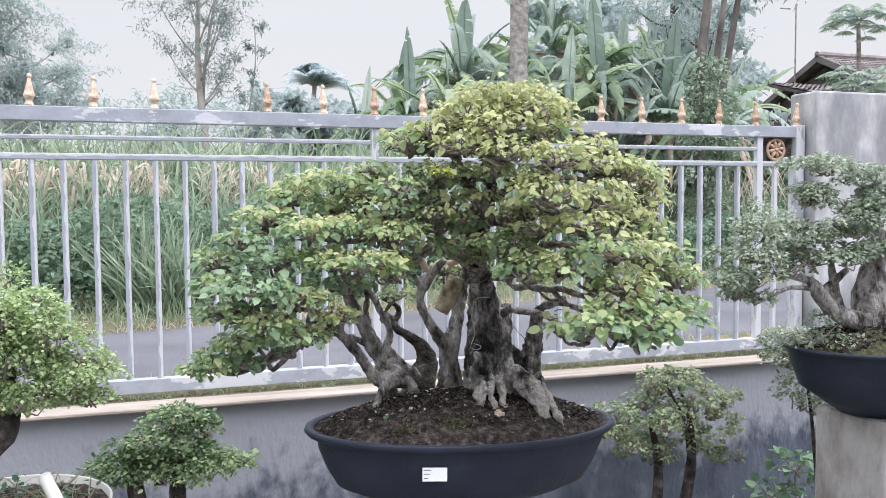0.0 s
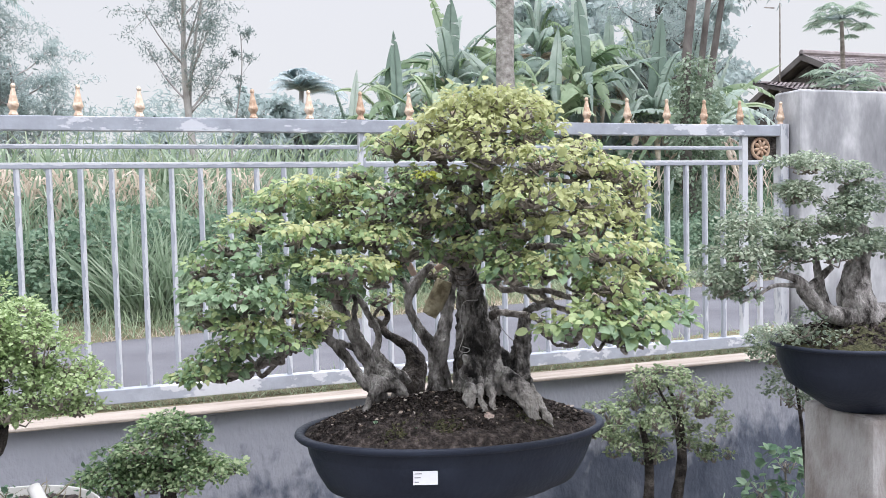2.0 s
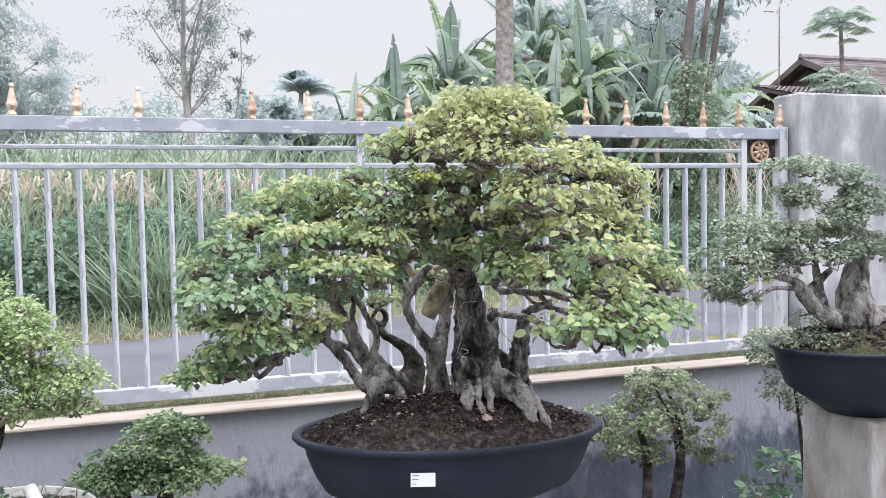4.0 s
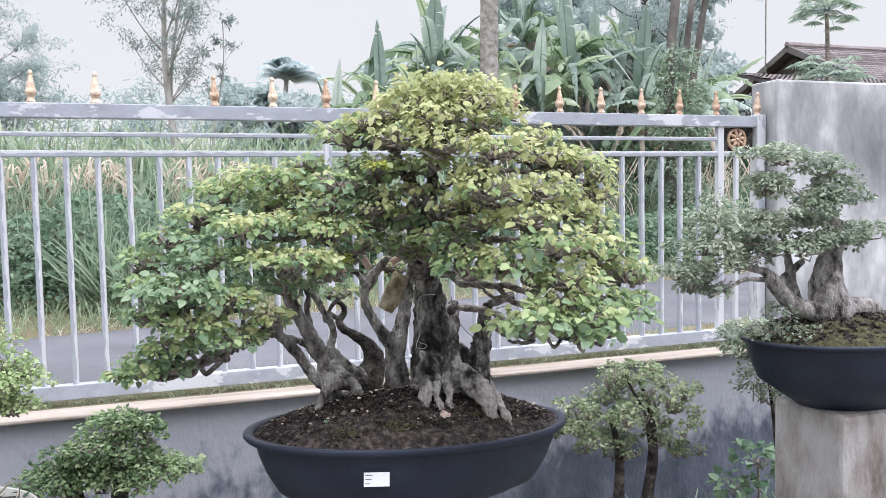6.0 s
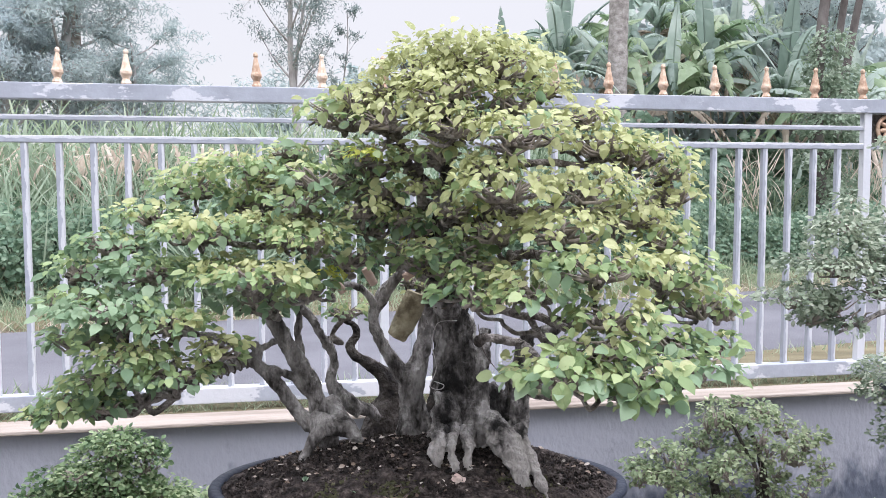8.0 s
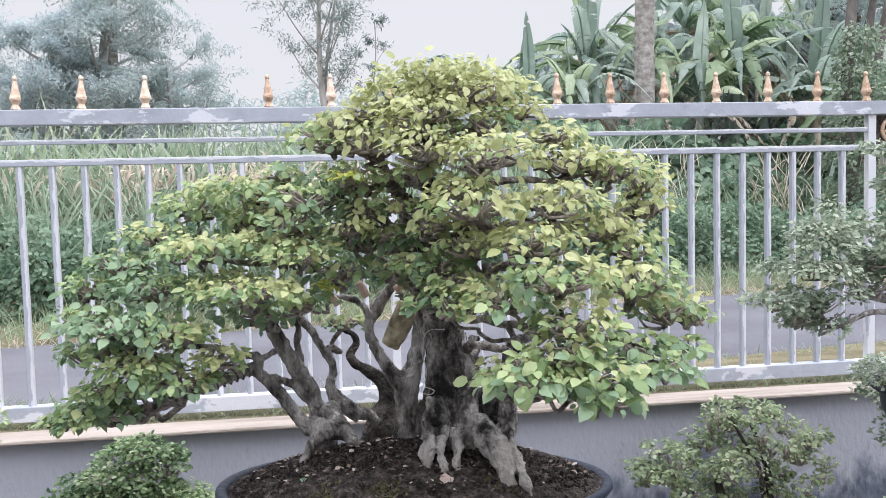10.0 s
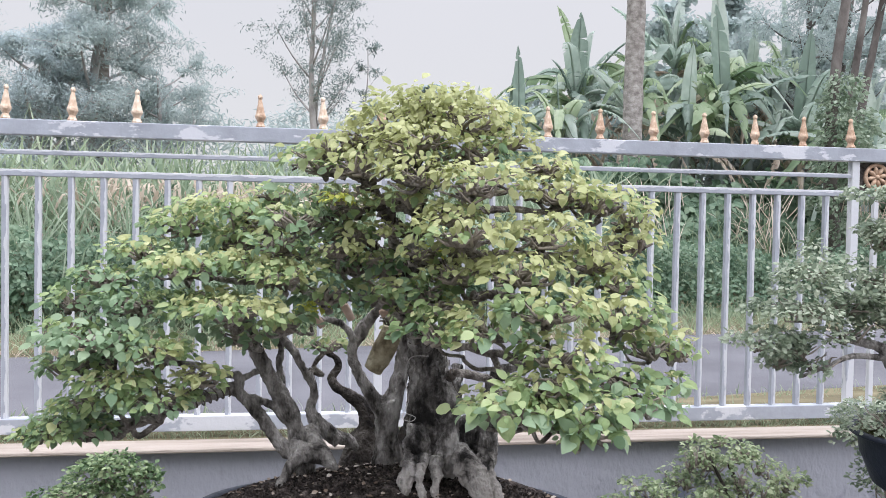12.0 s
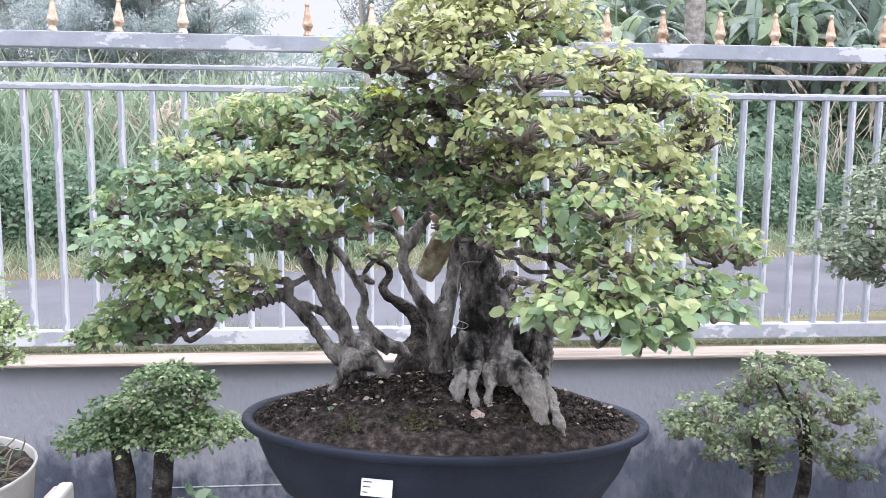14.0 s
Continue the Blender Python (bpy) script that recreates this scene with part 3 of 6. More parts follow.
# ---- fence ----
def fence():
    f = thing("fence", "grey steel fence with peeling paint and gold finials", "fence", (1.2, 0, 0.95))
    part("top_rail", Shape().box(-6, 3.47, -0.025, 0.025, 2.102, 2.160, 0.003), M_RAIL, f, smooth=False)
    part("bottom_rail", Shape().box(-6, 3.47, -0.025, 0.025, 0.976, 1.035, 0.003), peeled_material("flaking_bottom_rail", 0.50), f, "grey bottom rail flaking to white", smooth=False)
    part("rail", Shape().box(-6, 1.155, -0.010, 0.010, 2.030, 2.048, 0.002), M_RAIL_TWO, f, smooth=False)
    part("rail", Shape().box(1.19, 3.235, -0.010, 0.010, 2.030, 2.048, 0.002), M_RAIL_TWO, f, smooth=False)
    part("rail", Shape().box(-6, 3.47, -0.014, 0.014, 1.949, 1.974, 0.002), M_RAIL_THREE, f, smooth=False)
    bar = Shape().box(-0.011, 0.011, -0.011, 0.011, 1.030, 1.952, 0.002).mesh("bar", M_BAR, False, (0, 0, 0.95))
    for k in range(-18, 61):
        x = 1.171 + (0.1146 if k > 0 else 0.1171) * (k if k > 0 else k)
        if x < -5.5 or k in (0,) or x > 3.20:
            continue
        b = new("bar", bar)
        b.parent, b.location = f, (x - 1.2, 0, 0)
    for k in range(-60, -18):
        b = new("bar", bar)
        b.parent, b.location = f, (1.171 + 0.1171 * k - 1.2, 0, 0)
    for x, w in ((1.171, 0.016), (3.250, 0.018)):
        part("upright", Shape().box(x - w, x + w, -0.016, 0.016, 1.030, 2.104, 0.002), M_POST, f, smooth=False)
    part("upright", Shape().box(3.345, 3.367, -0.011, 0.011, 1.030, 1.952, 0.002), M_BAR, f, smooth=False)
    part("end_post", Shape().box(3.47, 3.525, -0.03, 0.03, 0.95, 2.168, 0.003), M_POST, f, "white painted end post", smooth=False)
    # cast rosette in its square
    part("rosette_panel", Shape().box(3.27, 3.468, 0.006, 0.012, 1.976, 2.100), M_DARKBARK, f, "dark square panel behind the rosette", smooth=False)
    s = Shape()
    ring = [(3.360 + 0.053 * math.cos(a), 0, 2.037 + 0.053 * math.sin(a), 0.009) for a in np.linspace(0, 2 * math.pi, 25)]
    s.tube(ring, 8)
    for k in range(8):
        a = k * math.pi / 4 + 0.2
        s.tube([(3.360 + r * math.cos(a), -0.004, 2.037 + r * math.sin(a), w) for r, w in ((0.010, 0.004), (0.022, 0.009), (0.034, 0.010), (0.045, 0.005))], 8)
    s.turned([(0.001, -0.010), (0.009, -0.008), (0.012, 0.0), (0.010, 0.008), (0.001, 0.010)], 12, centre=(3.360, -0.004, 2.037))
    part("rosette", s, M_GOLD, f, "round gold flower rosette")
    fin = Shape().turned([(0.017, 0.0), (0.019, 0.006), (0.015, 0.014), (0.012, 0.022), (0.017, 0.032), (0.0215, 0.040), (0.0215, 0.047), (0.018, 0.056), (0.013, 0.080), (0.009, 0.100),
                          (0.007, 0.110), (0.0095, 0.116), (0.0095, 0.122), (0.006, 0.128), (0.001, 0.131)], 8).mesh("finial", M_GOLD, False)
    for x in [1.171 + 0.2342 * k for k in range(-28, 1) if k != -3] + [1.171 + 0.2291 * k for k in range(1, 10)] + [3.492]:
        o = new("finial", fin)
        o.parent, o.location = f, (x - 1.2 + RNG.normal(0, 0.002), 0, 2.159 - 0.95)
        o.rotation_euler = (RNG.normal(0, 0.02), RNG.normal(0, 0.025), RNG.uniform(0, 0.8))
    return f


fence()

# ---- main bonsai ----
TILT = Matrix.Rotation(radians(2.2), 4, "Y")


def oval_pot(name, label, at, sx, sy, height, lip, foot, tilt=None, seg=48):
    """A black plastic training pot: rolled rim, bowed side, narrower foot."""
    p = thing(name, label, "plant pot", at)
    out = [(foot * 0.985, -height + 0.004), (foot, -height + 0.010), (foot + 0.10, -height * 0.86), (max(0.835, foot + 0.165), -height * 0.60), (max(0.905, foot + 0.213), -height * 0.32), (0.928, -lip * 1.05), (0.93, -lip), (0.985, -lip + 0.004), (1.0, -lip * 0.5), (0.995, -0.003), (0.985, 0.0),
           (0.955, -0.001), (0.94, -0.008), (0.915, -height * 0.3), (0.80, -height * 0.55)]
    s = Shape().turned([(r, z) for r, z in out], seg, sx, sy)
    me = s.mesh("pot_body", M_POT, True)
    ob = new("pot_body", me)
    ob.parent = p
    if tilt:
        p.matrix_basis = Matrix.Translation(at) @ tilt
    return p


POT = (1.112, -1.378, 1.120)
pot = oval_pot("bonsai_pot", "wide oval black plastic bonsai pot on a concrete pedestal", POT, 0.474, 0.270, 0.19, 0.024, 0.70, TILT)


def pot_soil(parent, sx, sy, depth, mound, seg=64, rings=22, mat=None, seed=0.0):
    """Loose soil, mounded to the middle, in the pot's own frame."""
    s, v = Shape(), [(0, 0, mound - depth)]
    for j in range(1, rings + 1):
        r = j / rings
        for k in range(seg):
            a = 2 * math.pi * k / seg
            x, y = r * sx * math.cos(a), r * sy * math.sin(a)
            h = mound * max(0.0, 1 - r * r) ** 0.9 + 0.014 * noise.noise(Vector((x * 20, y * 20, seed))) + 0.008 * noise.noise(Vector((x * 65, y * 65, seed)))
            v.append((x, y, h - depth))
    f = [(0, 1 + k, 1 + (k + 1) % seg) for k in range(seg)]
    f += [(1 + j * seg + k, 1 + (j + 1) * seg + k, 1 + (j + 1) * seg + (k + 1) % seg, 1 + j * seg + (k + 1) % seg) for j in range(rings - 1) for k in range(seg)]
    s.add(v, f)
    ob = new("soil", s.mesh("soil", mat or M_SOIL, True))
    ob.parent = parent
    return tagged(ob, "dark crumbly potting soil")


pot_soil(pot, 0.450, 0.255, 0.012, 0.095)
# paper label on the front
lab = new("paper_label", Shape().box(-0.0325, 0.0325, -0.001, 0.001, -0.0175, 0.0175).mesh("paper_label", M_PAPER, False))
lab.parent = pot
lab.matrix_basis = Matrix.Translation((-0.167, -0.2375, -0.078)) @ Matrix.Rotation(radians(-12), 4, "Z") @ Matrix.Rotation(radians(-12), 4, "X")
tagged(lab, "small white paper label with unreadable print")
for w, z in ((0.019, 0.011), (0.016, 0.001), (0.011, -0.010)):
    o = new("print_bar", Shape().box(-0.029, -0.029 + w, -0.0014, -0.001, z - 0.001, z + 0.001).mesh("print_bar", M_INK, False))
    o.parent = lab
# loose bits on the soil
s = Shape()
n = 420
a, r = RNG.uniform(0, 2 * math.pi, n), np.sqrt(RNG.uniform(0.02, 0.93, n))
x, y = r * 0.43 * np.cos(a), r * 0.228 * np.sin(a)
z = 0.095 * np.maximum(0, 1 - r * r) ** 0.9 - 0.012 + 0.010
s.scatter(SMALL_LEAF, np.stack([x, y, z], 1), np.stack([np.cos(a * 5), np.sin(a * 5), RNG.normal(0.1, 0.2, n)], 1), np.stack([RNG.normal(0, 0.4, n), RNG.normal(0, 0.4, n), np.ones(n)], 1), RNG.uniform(0.005, 0.017, n))
bits = new("leaf_litter", s.mesh("leaf_litter", material("dry_leaf_bits", [(0.2, (0.10, 0.07, 0.05)), (0.5, (0.28, 0.22, 0.17)), (0.8, (0.42, 0.37, 0.32))], 30, 2, 0.9, 0, island=0.9), False))
bits.parent = pot
n = 7500
a, r = RNG.uniform(0, 2 * math.pi, n), np.sqrt(RNG.uniform(0.0, 0.97, n))
x, y = r * 0.445 * np.cos(a), r * 0.237 * np.sin(a)
z = 0.095 * np.maximum(0, 1 - r * r) ** 0.9 - 0.012
CRUMB = ([(0, 0, 0.5), (0.5, 0, 0), (-0.25, 0.43, 0), (-0.3, -0.4, 0.05), (0.05, 0, -0.5)], [(0, 1, 2), (0, 2, 3), (0, 3, 1), (4, 2, 1), (4, 3, 2), (4, 1, 3)])
crumbs = new("soil_rubble", Shape().scatter(CRUMB, np.stack([x, y, z + 0.004], 1), RNG.normal(0, 1, (n, 3)), RNG.normal(0, 1, (n, 3)), RNG.uniform(0.3, 1.0, n) ** 2 * 0.011 + 0.003).mesh("soil_rubble", M_SOIL, False))
crumbs.parent = pot
tagged(crumbs, "loose dark crumbs of soil", kind="stuff")
for cx, cy in ((-0.20, -0.15), (0.20, -0.14), (-0.11, -0.175)):
    n = 160
    x, y = RNG.normal(cx, 0.035, n), RNG.normal(cy, 0.018, n)
    r = np.minimum(0.99, np.hypot(x / 0.445, y / 0.237))
    z = 0.095 * (1 - r * r) ** 0.9 - 0.010
    moss = new("moss_patch", Shape().scatter(CRUMB, np.stack([x, y, z], 1), RNG.normal(0, 1, (n, 3)), RNG.normal(0, 1, (n, 3)), RNG.uniform(0.006, 0.018, n)).mesh("moss_patch", M_MOSS, False))
    moss.parent = pot
    tagged(moss, "dull green moss on the soil", kind="stuff")
tagged(bits, "dry leaf bits and pale grit on the soil", kind="stuff")

def soil_height(x, y):
    return 0.095 * max(0.0, 1 - (x / 0.450) ** 2 - (y / 0.241) ** 2) ** 0.9 - 0.012


for sx, sy, n in ((-0.17, -0.165, 7), (-0.27, -0.105, 6)):
    g = RNG.uniform(0, 2 * math.pi, n)
    sprout = new("weed_sprout", Shape().scatter(SMALL_LEAF, np.tile([sx, sy, soil_height(sx, sy) + 0.004], (n, 1)), np.stack([np.cos(g), np.sin(g), RNG.uniform(0.4, 1.4, n)], 1), np.stack([-np.cos(g), -np.sin(g), np.ones(n)], 1), RNG.uniform(0.008, 0.016, n)).mesh("weed_sprout", M_FRESH, False))
    sprout.parent = pot
    tagged(sprout, "tiny green weed sprout", kind="stuff")
chip = single("stone_chip", Shape().tube([(1.146, -1.520, 1.163, 0.006), (1.153, -1.525, 1.168, 0.012), (1.164, -1.527, 1.167, 0.010), (1.175, -1.530, 1.161, 0.004)], 7, 0.5, lump=60), M_BRICK, "small pinkish stone chip at the roots", "stone", at=(1.155, -1.525, 1.161))

bonsai = thing("bonsai_tree", "old bonsai tree with thick gnarled trunk and yellow-green pads", "bonsai", (1.1, -1.45, 1.19))
BOUGHS = {}


def limb(name, kind, *rows):
    """Keeps one limb: its kind of bark and its rows of x, y, z, radius from the foot up."""
    BOUGHS[name] = (kind, rows)


limb("left_stem", "left", (0.893, -1.310, 1.207, 0.0314), (0.883, -1.310, 1.255, 0.0282), (0.873, -1.310, 1.303, 0.0229), (0.857, -1.310, 1.344, 0.0239), (0.827, -1.315, 1.399, 0.0224), (0.795, -1.320, 1.455, 0.0210), (0.777, -1.330, 1.500, 0.0195), (0.767, -1.350, 1.554, 0.0166), (0.743, -1.380, 1.601, 0.0113))
limb("left_low_stem", "left", (0.873, -1.330, 1.240, 0.0265), (0.842, -1.340, 1.267, 0.0210), (0.814, -1.345, 1.308, 0.0183), (0.781, -1.350, 1.355, 0.0169), (0.741, -1.355, 1.397, 0.0167), (0.719, -1.360, 1.404, 0.0167), (0.661, -1.400, 1.389, 0.0150), (0.595, -1.440, 1.372, 0.0110), (0.506, -1.470, 1.355, 0.0084), (0.398, -1.500, 1.338, 0.0047), (0.355, -1.530, 1.343, 0.0030))
limb("left_loop", "left", (0.854, -1.310, 1.319, 0.0160), (0.825, -1.330, 1.355, 0.0118), (0.788, -1.350, 1.375, 0.0104), (0.756, -1.355, 1.384, 0.0116))
limb("left_knee", "left", (0.744, -1.355, 1.400, 0.0142), (0.747, -1.360, 1.433, 0.0115), (0.729, -1.370, 1.438, 0.0102), (0.698, -1.390, 1.448, 0.0101), (0.654, -1.420, 1.470, 0.0086), (0.589, -1.460, 1.486, 0.0072), (0.506, -1.500, 1.501, 0.0047))
limb("left_knee_b", "left", (0.747, -1.360, 1.426, 0.0103), (0.770, -1.360, 1.437, 0.0090), (0.788, -1.350, 1.444, 0.0090))
limb("left_knob", "left", (0.840, -1.300, 1.382, 0.0107), (0.840, -1.300, 1.416, 0.0106), (0.833, -1.300, 1.450, 0.0093), (0.839, -1.300, 1.483, 0.0079), (0.825, -1.310, 1.518, 0.0066))
limb("left_back_stem", "left", (0.979, -1.220, 1.241, 0.0197), (0.948, -1.230, 1.270, 0.0223), (0.923, -1.240, 1.298, 0.0208), (0.909, -1.245, 1.330, 0.0152), (0.918, -1.250, 1.370, 0.0124), (0.905, -1.255, 1.408, 0.0123), (0.885, -1.260, 1.444, 0.0109), (0.863, -1.270, 1.483, 0.0108), (0.830, -1.280, 1.521, 0.0093), (0.806, -1.300, 1.563, 0.0079))
limb("left_back_foot", "left", (0.923, -1.250, 1.289, 0.0221), (0.965, -1.210, 1.253, 0.0212), (1.005, -1.190, 1.234, 0.0172), (1.030, -1.180, 1.210, 0.0115))
limb("left_bole", "left", (0.864, -1.330, 1.264, 0.0233), (0.894, -1.345, 1.250, 0.0274), (0.930, -1.350, 1.244, 0.0253), (0.956, -1.355, 1.225, 0.0179), (0.973, -1.355, 1.207, 0.0095))
limb("left_bole_b", "left", (0.910, -1.290, 1.298, 0.0184), (0.923, -1.320, 1.264, 0.0227), (0.947, -1.345, 1.236, 0.0179), (0.962, -1.350, 1.206, 0.0101))
limb("left_root", "left", (0.881, -1.355, 1.246, 0.0223), (0.867, -1.365, 1.225, 0.0169), (0.853, -1.370, 1.200, 0.0130), (0.838, -1.375, 1.176, 0.0091), (0.820, -1.380, 1.155, 0.0052))
limb("dark_trunk", "dark", (1.037, -1.130, 1.148, 0.0562), (1.047, -1.130, 1.200, 0.0472), (1.066, -1.130, 1.248, 0.0368), (1.062, -1.130, 1.286, 0.0294), (1.037, -1.130, 1.317, 0.0205), (1.001, -1.130, 1.343, 0.0161), (0.972, -1.125, 1.362, 0.0132), (0.964, -1.120, 1.385, 0.0117), (0.981, -1.120, 1.411, 0.0088), (0.971, -1.120, 1.438, 0.0088), (0.943, -1.120, 1.452, 0.0087), (0.916, -1.130, 1.473, 0.0072))
limb("mid_trunk", "mid", (1.099, -1.270, 1.175, 0.0457), (1.102, -1.270, 1.221, 0.0373), (1.101, -1.270, 1.270, 0.0317), (1.098, -1.270, 1.319, 0.0330), (1.115, -1.265, 1.360, 0.0248), (1.129, -1.260, 1.408, 0.0206), (1.136, -1.260, 1.456, 0.0192), (1.146, -1.270, 1.520, 0.0163), (1.155, -1.300, 1.583, 0.0120))
limb("mid_arm", "mid", (1.095, -1.270, 1.312, 0.0275), (1.067, -1.265, 1.349, 0.0206), (1.039, -1.260, 1.394, 0.0165), (1.016, -1.260, 1.443, 0.0137), (1.009, -1.260, 1.478, 0.0150), (1.028, -1.260, 1.519, 0.0177), (1.051, -1.270, 1.554, 0.0135), (1.076, -1.300, 1.590, 0.0106))
limb("mid_arm_b", "mid", (1.013, -1.260, 1.484, 0.0123), (1.007, -1.270, 1.513, 0.0095), (0.976, -1.300, 1.550, 0.0093), (0.924, -1.350, 1.567, 0.0064))
limb("cut_stump", "moss", (1.056, -1.320, 1.438, 0.0226), (1.071, -1.325, 1.466, 0.0265), (1.090, -1.330, 1.506, 0.0277), (1.104, -1.330, 1.539, 0.0250))
limb("main_trunk", "old", (1.208, -1.330, 1.193, 0.0783), (1.204, -1.330, 1.248, 0.0727), (1.199, -1.330, 1.303, 0.0644), (1.196, -1.330, 1.358, 0.0575), (1.193, -1.330, 1.412, 0.0506), (1.186, -1.340, 1.467, 0.0436), (1.166, -1.370, 1.530, 0.0349), (1.134, -1.410, 1.592, 0.0277), (1.117, -1.450, 1.644, 0.0233), (1.124, -1.490, 1.693, 0.0203), (1.134, -1.510, 1.747, 0.0200), (1.134, -1.530, 1.798, 0.0174), (1.123, -1.550, 1.848, 0.0137), (1.122, -1.570, 1.897, 0.0113), (1.136, -1.580, 1.951, 0.0078))
limb("burl", "old", (1.154, -1.385, 1.316, 0.0182), (1.155, -1.395, 1.289, 0.0337), (1.163, -1.395, 1.263, 0.0337), (1.167, -1.390, 1.231, 0.0209))
limb("main_rib", "old", (1.262, -1.330, 1.452, 0.0133), (1.250, -1.350, 1.402, 0.0185), (1.241, -1.370, 1.352, 0.0223), (1.233, -1.385, 1.302, 0.0261), (1.226, -1.400, 1.253, 0.0312), (1.221, -1.400, 1.210, 0.0234))
limb("hollow_side", "old", (1.288, -1.360, 1.207, 0.0427), (1.279, -1.355, 1.254, 0.0427), (1.271, -1.350, 1.293, 0.0333), (1.262, -1.345, 1.320, 0.0187))
limb("right_trunk", "old", (1.293, -1.370, 1.189, 0.0505), (1.316, -1.370, 1.243, 0.0424), (1.325, -1.370, 1.284, 0.0344), (1.333, -1.370, 1.324, 0.0290), (1.339, -1.375, 1.372, 0.0250), (1.342, -1.380, 1.417, 0.0196), (1.354, -1.400, 1.449, 0.0129), (1.400, -1.450, 1.469, 0.0101))
limb("right_root", "old", (1.251, -1.410, 1.271, 0.0207), (1.262, -1.445, 1.244, 0.0331), (1.277, -1.470, 1.224, 0.0352), (1.289, -1.490, 1.196, 0.0274), (1.298, -1.510, 1.166, 0.0222), (1.303, -1.520, 1.141, 0.0148))
limb("right_root_b", "old", (1.305, -1.440, 1.242, 0.0230), (1.321, -1.470, 1.211, 0.0151), (1.330, -1.500, 1.185, 0.0124), (1.335, -1.530, 1.157, 0.0110), (1.343, -1.550, 1.126, 0.0061))
limb("fore_root", "old", (1.146, -1.430, 1.255, 0.0178), (1.130, -1.460, 1.228, 0.0201), (1.123, -1.475, 1.203, 0.0162), (1.117, -1.485, 1.172, 0.0099))
limb("fore_root_b", "old", (1.167, -1.430, 1.255, 0.0127), (1.156, -1.470, 1.231, 0.0125), (1.155, -1.485, 1.203, 0.0099), (1.159, -1.500, 1.172, 0.0062))
limb("fore_root_c", "old", (1.200, -1.430, 1.248, 0.0179), (1.195, -1.460, 1.217, 0.0126), (1.189, -1.480, 1.191, 0.0100), (1.189, -1.495, 1.174, 0.0099), (1.205, -1.510, 1.163, 0.0049))
limb("top_left", "branch", (1.117, -1.510, 1.768, 0.0172), (1.087, -1.520, 1.791, 0.0170), (1.056, -1.530, 1.819, 0.0153), (1.041, -1.540, 1.860, 0.0122), (1.017, -1.550, 1.889, 0.0091), (0.972, -1.520, 1.913, 0.0076))
limb("top_fork", "branch", (1.118, -1.560, 1.859, 0.0137), (1.135, -1.580, 1.892, 0.0106), (1.167, -1.620, 1.923, 0.0089), (1.230, -1.660, 1.920, 0.0059))
limb("left_high", "branch", (1.114, -1.490, 1.732, 0.0173), (1.081, -1.480, 1.726, 0.0157), (1.041, -1.460, 1.746, 0.0142), (1.003, -1.450, 1.778, 0.0126), (0.951, -1.450, 1.794, 0.0094), (0.886, -1.450, 1.794, 0.0078))
limb("left_mid", "branch", (1.114, -1.470, 1.681, 0.0175), (1.054, -1.460, 1.701, 0.0142), (0.991, -1.450, 1.731, 0.0126), (0.925, -1.450, 1.724, 0.0109), (0.843, -1.460, 1.717, 0.0092), (0.749, -1.460, 1.696, 0.0076))
limb("left_wide", "branch", (1.104, -1.410, 1.582, 0.0196), (1.047, -1.400, 1.616, 0.0162), (0.974, -1.390, 1.618, 0.0145), (0.894, -1.380, 1.632, 0.0128), (0.776, -1.400, 1.655, 0.0110), (0.651, -1.400, 1.681, 0.0093), (0.547, -1.380, 1.706, 0.0061))
limb("right_high", "branch", (1.136, -1.520, 1.776, 0.0171), (1.175, -1.560, 1.798, 0.0138), (1.232, -1.600, 1.819, 0.0122), (1.323, -1.620, 1.826, 0.0107), (1.425, -1.620, 1.829, 0.0093), (1.513, -1.620, 1.833, 0.0063))
limb("right_mid", "branch", (1.126, -1.500, 1.705, 0.0173), (1.174, -1.540, 1.705, 0.0155), (1.240, -1.600, 1.728, 0.0122), (1.321, -1.640, 1.735, 0.0106), (1.432, -1.640, 1.733, 0.0092), (1.543, -1.600, 1.747, 0.0063))
limb("right_wide", "branch", (1.124, -1.460, 1.633, 0.0208), (1.190, -1.520, 1.618, 0.0173), (1.265, -1.600, 1.643, 0.0154), (1.353, -1.660, 1.636, 0.0121), (1.466, -1.700, 1.612, 0.0106), (1.587, -1.700, 1.555, 0.0061))
limb("right_fore", "branch", (1.178, -1.420, 1.548, 0.0197), (1.224, -1.500, 1.520, 0.0144), (1.281, -1.600, 1.519, 0.0123), (1.325, -1.680, 1.514, 0.0120), (1.354, -1.750, 1.538, 0.0117), (1.419, -1.780, 1.516, 0.0087), (1.518, -1.780, 1.489, 0.0059))
limb("right_low", "branch", (1.238, -1.370, 1.431, 0.0186), (1.284, -1.400, 1.438, 0.0151), (1.320, -1.460, 1.433, 0.0148), (1.317, -1.560, 1.427, 0.0126), (1.315, -1.700, 1.400, 0.0134), (1.337, -1.780, 1.433, 0.0115), (1.387, -1.860, 1.413, 0.0098), (1.438, -1.880, 1.395, 0.0070))
limb("right_low_b", "branch", (1.290, -1.600, 1.519, 0.0108), (1.292, -1.680, 1.489, 0.0105), (1.324, -1.760, 1.474, 0.0116), (1.391, -1.800, 1.469, 0.0086), (1.489, -1.800, 1.442, 0.0058))

